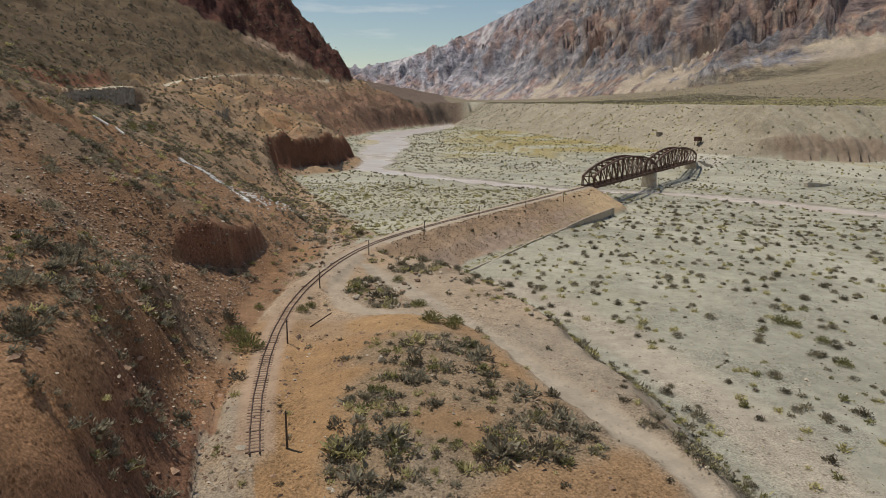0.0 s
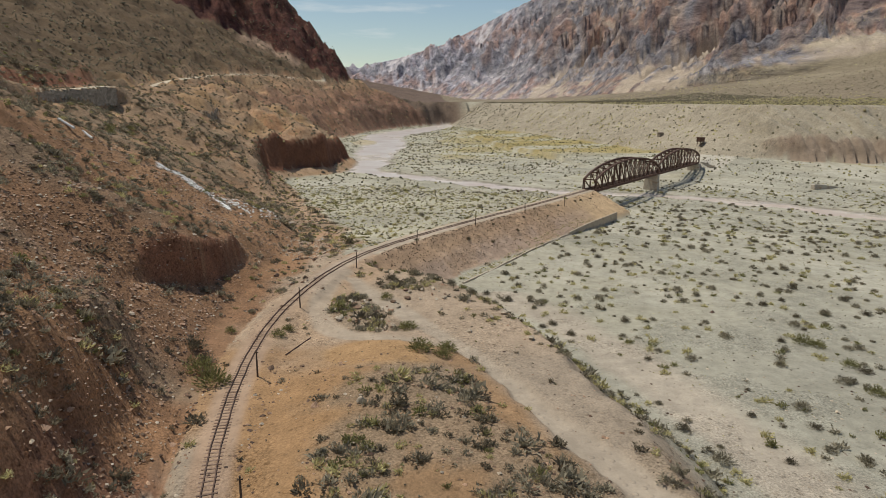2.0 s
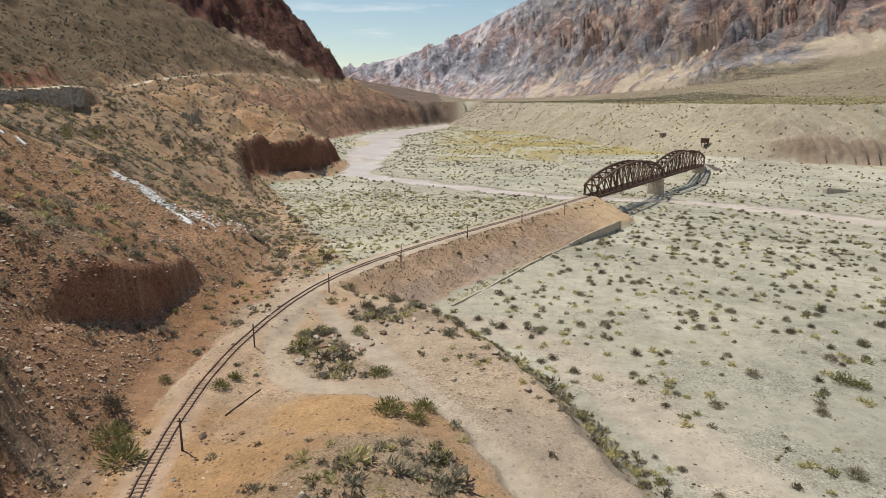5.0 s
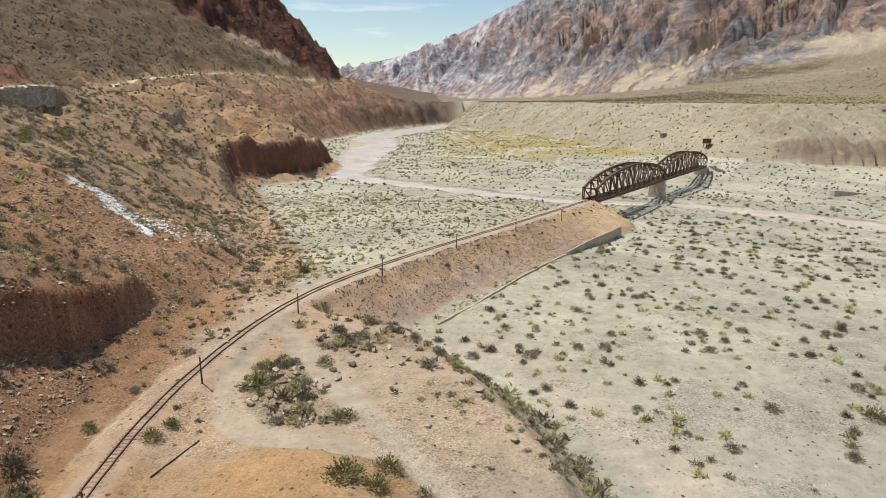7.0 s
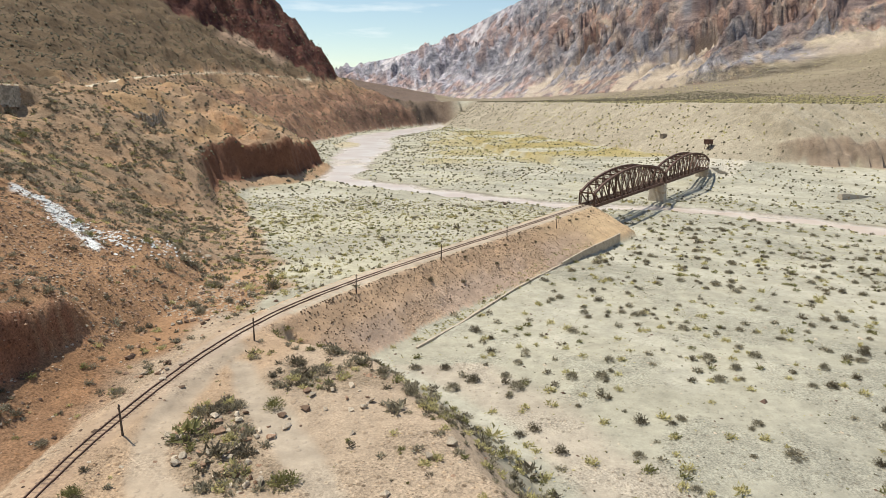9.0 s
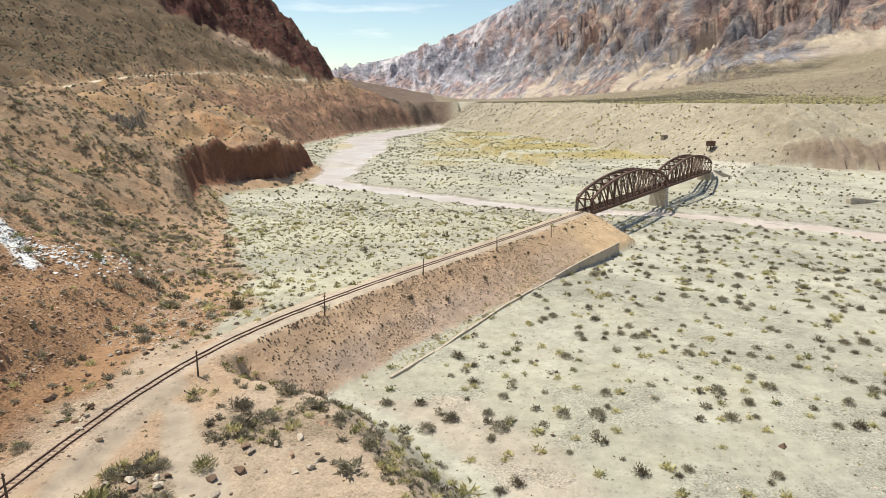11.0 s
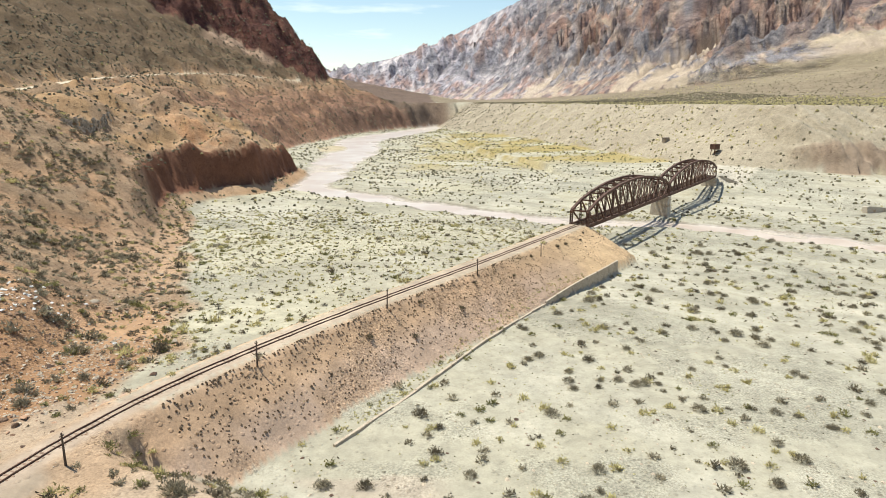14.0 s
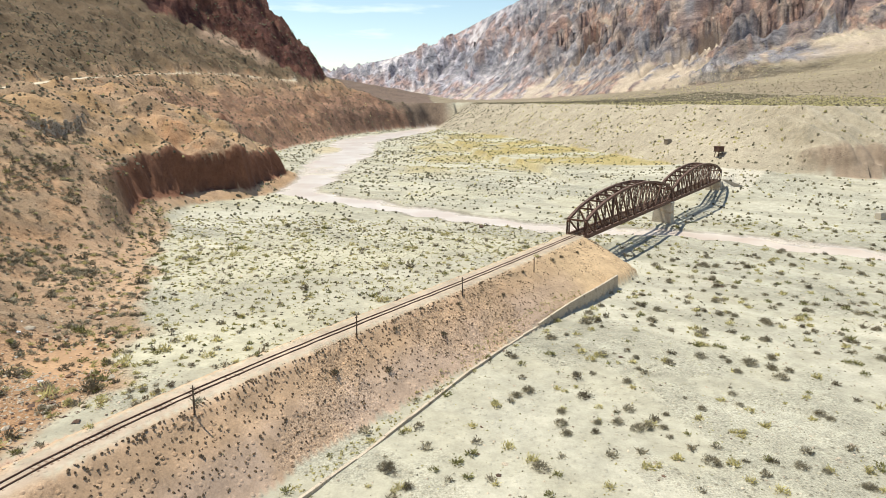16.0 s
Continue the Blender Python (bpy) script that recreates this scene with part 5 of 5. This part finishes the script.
# stones
X, Y = scatter(56000, -140, 240, 40, 300)
X, Y = np.concatenate([X, rng.uniform(-75, -18, 30000)]), np.concatenate([Y, rng.uniform(50, 184, 30000)])
Z, m, clump, hill, bare = zones(X, Y)
on_shelf = (m["de"] > 1) & (Y < 150) & ~hill
on_bank = m["bank"] > 0.5
scree = (hill | (m["dl"] > -13) & (m["dt"] > 6) & (Y > 150) & (Y < 300)) & ((Y > 184) & (m["dl"] < 3) | (Y > 132) & (Y < 180) & (m["dl"] < 50) | (Y > 55) & (Y < 112) & (m["dl"] < 30))
chance = np.where(scree, 0.9, np.where(hill, 0.3, np.where(on_shelf, 0.06 + 0.8 * m["thicket"] + 0.25 * (Y < 88), np.where(on_bank, 0.12, 0.10 + 0.4 * np.clip(clump, 0, 1)))))
chance = np.where(on_bank, chance * step(11.5, 5, np.abs(m["dt"])), chance)
chance = np.where(on_bank & (Y > 225), 0.3 * chance, chance)
chance = np.where((m["lane"] > 0.3) | (m["bed"] > 0.1), 0.03, chance)
size = 0.2 + 0.5 * rng.random(len(X)) ** 2.5 + np.where(rng.random(len(X)) < 0.012, 0.7, 0)
size = np.where(on_bank, rng.uniform(0.2, 0.5, len(X)), size)
tone = rng.random(len(X))
sort = np.where(on_bank, np.where(tone < 0.2, 2, 0), np.where(hill | on_shelf, np.where(tone < 0.62, 0, np.where(tone < 0.84, 2, 1)), np.where(tone < 0.75, 1, 2)))
X, Y, Z, size, sort = keep(X, Y, Z, chance, size, sort)
for k, nm, lab, mat in ((0, "red_stones", "loose reddish brown stones", STONE_RED), (1, "pale_stones", "loose pale stones", STONE_PALE), (2, "dark_stones", "loose dark brown stones", STONE_DARK)):
    sel = sort == k
    strew(nm, lab, "stones", STONES, X[sel], Y[sel], Z[sel], size[sel], mat)


s_ = rng.uniform(0, T_LEN - 100, 2600) + 100
off_ = 3.0 + 8.5 * rng.random(2600) ** 1.4
at_ = np.array([line_at(TRACK, float(q)) for q in s_])
bx, by = at_[:, 0] + np.sin(at_[:, 2]) * off_, at_[:, 1] - np.cos(at_[:, 2]) * off_
bz, bmk = ground(bx, by)
thin = rng.random(2600) < np.where(by > 228, 0.3, 0.9) * (bmk["bank"] > 0.5)
strew("brown_tufts", "small dry brown tufts on the railway embankment", "grass", DOT, bx[thin], by[thin], bz[thin], rng.uniform(0.18, 0.48, thin.sum()), LEAF_BROWN, (0.6, 0.9))
s_ = rng.uniform(4, W_LEN - 16, 420)
at_ = np.array([line_at(WALL, float(q)) for q in s_])
off_ = -rng.uniform(0.6, 3.2, 420)
bx, by = at_[:, 0] + np.sin(at_[:, 2]) * off_, at_[:, 1] - np.cos(at_[:, 2]) * off_
bz, _ = ground(bx, by)
strew("straw_tufts", "dry yellow grass tufts along the toe wall", "grass", SMALL, bx, by, bz, rng.uniform(0.35, 1.0, 420), LEAF_YELLOW)


# ---- single large shrubs ----
def shrub_model(seed, leaf, label):
    thing = new("desert_shrub")
    tagged(thing, label, "shrub", "large desert shrubs")
    vs, fs = tuft_shape(420, 0.53, 0.50, 0.042, seed)
    ob = tagged(new("foliage", raw_mesh("foliage", vs, fs, leaf)), kind="stuff")
    ob.parent = thing
    vs, fs = tuft_shape(70, 0.60, 0.56, 0.013, seed + 1)
    ob = tagged(new("twigs", raw_mesh("twigs", vs, fs, TWIG)), kind="stuff")
    ob.parent = thing
    return thing


MODELS = [shrub_model(500, LEAF_GREY, "grey-green dome-shaped desert shrub on pale sand"), shrub_model(510, LEAF_DARK, "dark dry twiggy desert shrub on pale sand"),
          shrub_model(520, LEAF_GREY, "grey-green dome-shaped desert shrub on pale sand"), shrub_model(530, LEAF_GREEN, "olive green rounded shrub on stony ground")]


USED = set()


def plant(k, x, y, z, size):
    thing = MODELS[k] if k not in USED else None
    m_ = pose(x, y, z - 0.03, 0, 0, rng.uniform(0, 360)) @ Matrix.Diagonal((size, size * rng.uniform(0.75, 1.1), size * rng.uniform(0.8, 1.1), 1))
    if thing is None:
        ob = copy_thing(MODELS[k], Matrix.Identity(4))
        ob.matrix_basis = m_
    else:
        USED.add(k)
        thing.matrix_basis = m_


X, Y = scatter(2600, 5, 170, 60, 300)
Z, m, clump, hill, bare = zones(X, Y)
ok = (m["de"] < -3) & (m["dw"] < -2) & (m["dt"] < 0) & (m["bank"] < 0.1) & ~bare & (rng.random(len(X)) < 0.10 + 0.28 * np.clip(clump + 0.25, 0, 1))
count = 0
for x, y, z in zip(X[ok], Y[ok], Z[ok]):
    if count < 285 and (x < 0.75 * y + 12):
        plant(int(rng.choice([0, 0, 1, 2, 2])), float(x), float(y), float(z), float(rng.uniform(1.5, 3.5)))
        count += 1
for x, y, sz in ((69, 119.5, 4.2), (72, 110, 3.6), (-9, 119, 3.2), (-27.5, 82, 5.5), (-30.5, 86, 5.0), (-4, 104, 3.6), (2, 92, 4.0)):
    plant(3, x, y, height(x, y), sz)
for x, y, sz in ((70.9, 117.7, 4.0), (69.2, 99.1, 3.6), (-22.6, 101.2, 2.6), (-23.6, 98.4, 2.8), (-97.6, 197, 4.5), (-101, 203, 4.0), (-95, 192, 3.2), (-56.5, 168, 3.4), (-61, 172.5, 2.6), (-49, 175, 3.0), (-1.8, 88.6, 4.6), (1.4, 87.5, 3.2),
                 (-104, 221, 4.0), (-109, 232, 4.4), (-112, 243, 3.6), (-31.5, 101, 2.4)):
    plant(3, x, y, height(x, y), sz)
for x, y, sz in ((-33.5, 91.5, 4.4), (-31, 88.8, 3.6), (-31.2, 110.5, 2.2), (-28.5, 121.5, 2.6), (-30.5, 152.5, 3.4), (-33, 156.5, 5.0), (-29, 163, 3.0), (-34.5, 171.5, 3.8), (-30, 175, 3.2), (-14, 168, 2.8), (-24, 176, 4.4),
                 (-17, 117, 3.0), (-14.6, 113.5, 3.2), (-12.4, 109.5, 2.8), (-9.5, 106, 3.0), (-13, 119, 2.6), (-10.4, 113, 2.4), (-9, 131, 3.6), (-5, 127.5, 4.2), (-1, 131, 3.6), (-4.6, 135, 4.0), (3, 128, 3.0), (7, 123, 3.2),
                 (-40, 64, 4.8), (-45, 58, 5.2), (-38, 52, 5.0), (-44, 70, 4.0), (-50, 66, 4.6), (-52, 80, 4.4), (-47, 48, 5.0), (-41, 44, 5.0), (-33, 46, 4.4), (-57, 72, 4.0), (-61, 96, 5.0), (-64, 100, 4.0)):
    plant(int(rng.integers(0, 3)), x, y, height(x, y), sz)


# ---- boulders ----
def boulder(x, y, size, material, label):
    bm = bmesh.new()
    for _ in range(10):
        q = Vector((rng.normal(), rng.normal(), rng.normal())).normalized() * rng.uniform(0.42, 0.56)
        q.z = max(q.z * 0.85, -0.3)
        bm.verts.new(q)
    hull = bmesh.ops.convex_hull(bm, input=bm.verts[:])
    bmesh.ops.delete(bm, geom=[g for g in hull["geom_interior"] if isinstance(g, bmesh.types.BMVert)], context="VERTS")
    bmesh.ops.bevel(bm, geom=bm.edges[:], offset=0.025, segments=1, affect="EDGES")
    bmesh.ops.transform(bm, matrix=Matrix.Diagonal((size * rng.uniform(0.9, 1.5), size, size * rng.uniform(0.7, 1.0), 1)), verts=bm.verts)
    ob = mesh_object("boulder", bm, material)
    ob.matrix_world = pose(x, y, height(x, y) + 0.16 * size, 0, 0, rng.uniform(0, 360))
    tagged(ob, label, "boulder", "boulders")


for cx, cy, r, count, lo, hi in ((-13, 112, 6.0, 46, 0.4, 1.2), (-8.5, 105, 3.0, 12, 0.4, 1.1), (-44, 212, 5, 14, 0.6, 1.7), (-40, 196, 5, 10, 0.5, 1.3), (-27, 182, 4, 14, 0.5, 1.3), (-33, 196, 4, 14, 0.5, 1.4), (-43, 222, 5, 12, 0.5, 1.5), (-24, 171, 3.5, 7, 0.5, 1.2), (-3, 119, 6, 16, 0.4, 1.3), (-26, 128, 3.5, 12, 0.4, 1.0), (-29, 148, 4, 14, 0.4, 1.2)):
    for _ in range(count):
        a, q = rng.uniform(0, 2 * math.pi), r * math.sqrt(rng.random())
        boulder(cx + q * math.cos(a), cy + q * math.sin(a), float(rng.uniform(lo, hi)), STONE_PALE if rng.random() < 0.6 else STONE_RED, "rough broken boulder among shrubs beside the railway")
for cx, cy in ((-33, 133), (-32, 140), (-35, 146), (-37, 151), (-31, 128), (-33.5, 137), (-35.5, 142.5), (-38, 156)):
    boulder(cx, cy, float(rng.uniform(0.5, 1.2)), STONE_RED, "reddish boulder at the foot of the scree slope")
for cx, cy, sz in ((-7.5, 73, 1.3), (5.5, 102, 1.1), (9.5, 108, 1.3), (12, 111, 1.6), (15, 99, 1.2), (1, 113, 1.0), (-33.5, 73, 2.0)):
    boulder(cx, cy, sz, STONE_PALE, "pale boulder lying on the sandy shelf")
boulder(39.2, 318.7, 3.4, STONE_DARK, "dark pointed boulder in the dry riverbed")

# white rubble that has run down the slope
along = rng.random(420)
px_ = np.interp(along, [0, 0.3, 0.5, 0.7, 1], [-70, -60, -55, -51, -45]) + rng.normal(0, 1.2 + 3.2 * along)
py_ = np.interp(along, [0, 0.3, 0.5, 0.7, 1], [174.5, 170, 168, 173, 182]) + rng.normal(0, 0.8 + 4.5 * along)
pz_, _ = ground(px_, py_)
strew("white_rubble", "white rubble spilled down the red slope", "rubble", STONES, px_, py_, pz_, rng.uniform(0.3, 1.1, 420), STONE_WHITE)


# ---- small built things ----
def water_tower(x, y):
    z = height(x, y)
    thing = new("water_tank")
    thing.matrix_world = pose(x, y, z, 0, 0, 30)
    tagged(thing, "dark rusted box tank on short legs beside the bridge", "tank")
    for sx in (-1, 1):
        for sy in (-1, 1):
            bm = bmesh.new()
            beam_into(bm, (1.7 * sx, 1.3 * sy, -0.6), (1.5 * sx, 1.1 * sy, 2.6), 0.3, 0.3, Vector((1, 0, 0)))
            part("leg", bm, RUST, thing)
        bm = bmesh.new()
        beam_into(bm, (1.65 * sx, -1.25, 0.4), (1.55 * sx, 1.15, 2.3), 0.12, 0.12)
        part("brace", bm, RUST, thing)
    bm = bmesh.new()
    box_into(bm, pose(0, 0, 4.0), 4.4, 3.6, 2.8)
    bmesh.ops.bevel(bm, geom=bm.edges[:], offset=0.12, segments=2, affect="EDGES")
    part("tank_body", bm, RUST, thing)
    bm = bmesh.new()
    box_into(bm, pose(0, 0, 5.5), 5.0, 4.2, 0.22)
    part("roof", bm, RUST, thing)
    bm = bmesh.new()
    box_into(bm, pose(0, 0, 2.62), 4.8, 4.0, 0.2)
    part("platform", bm, OLD_WOOD, thing)


water_tower(183, 452)


def stone_hut(x, y):
    z = height(x, y)
    thing = new("stone_hut")
    thing.matrix_world = pose(x, y, z, 0, 0, 20)
    tagged(thing, "small ruined stone hut on the terrace slope", "hut")
    for nm, m_, sx, sz in (("wall", pose(0, -1.5, 1.2), 3.6, 3.2), ("wall", pose(0, 1.5, 1.2), 3.6, 3.2), ("wall", pose(-1.6, 0, 1.2, 0, 0, 90), 3.0, 3.2), ("wall", pose(1.6, 0, 0.9, 0, 0, 90), 3.0, 2.4)):
        bm = bmesh.new()
        box_into(bm, m_, sx, 0.45, sz)
        part(nm, bm, MASONRY, thing)
    bm = bmesh.new()
    box_into(bm, pose(-0.2, 0, 2.9, 0, -6, 0), 3.9, 3.7, 0.2)
    part("roof", bm, OLD_WOOD, thing)


stone_hut(177, 517)

old_abut = new("concrete_ruin")
old_abut.matrix_world = pose(199, 339, height(202, 341), 0, 0, 18)
tagged(old_abut, "leaning slab of an old concrete river wall", "wall")
slab_part("wall_slab", [(0, -1.5), (20, -1.5), (20, 0.5), (1.2, 2.6), (0, 2.4)], 2.4, pose(0, 0, 0, -8, 0, 0), CONCRETE, old_abut)

spare = mesh_object("loose_rail", (lambda b: (beam_into(b, (0, 0, 0), (7.0, 0, 0), 0.1, 0.14), b)[1])(bmesh.new()), RAIL)
spare.matrix_world = pose(-20.8, 92.0, height(-20, 95) + 0.12, 0, 0, 72)
tagged(spare, "loose rusty rail lying beside the track", "rail")
for x, y, ln, rz in ((-77.5, 142, 4.0, -10), (-74.5, 144, 3.0, -25)):
    bm = bmesh.new()
    bmesh.ops.create_cone(bm, cap_ends=True, segments=10, radius1=0.28, radius2=0.28, depth=ln, matrix=pose(0, 0, 0, 0, 90, 0))
    ob = mesh_object("pipe", bm, STONE_WHITE)
    ob.matrix_world = pose(x, y, height(x, y) + 0.25, 0, 28, rz)
    tagged(ob, "broken white pipe lying on the red slope", "pipe", "broken pipes")
for q, o, sz in ((112, 6, 2.6), (121, 9, 2.2), (128, 4.5, 1.8), (137, 8, 2.4), (146, 5, 1.6), (160, 6.5, 1.8), (172, 4.6, 1.7), (186, 5, 2.2), (191, 5.2, 2.0), (199, 6, 1.6), (140, -5, 2.4), (168, -5, 2.2), (184, -4.6, 2.4), (205, 4.4, 1.3)):
    x, y, h_ = line_at(TRACK, q + 25)
    x, y = x + math.sin(h_) * o, y - math.cos(h_) * o
    plant(1, x, y, height(x, y), sz)
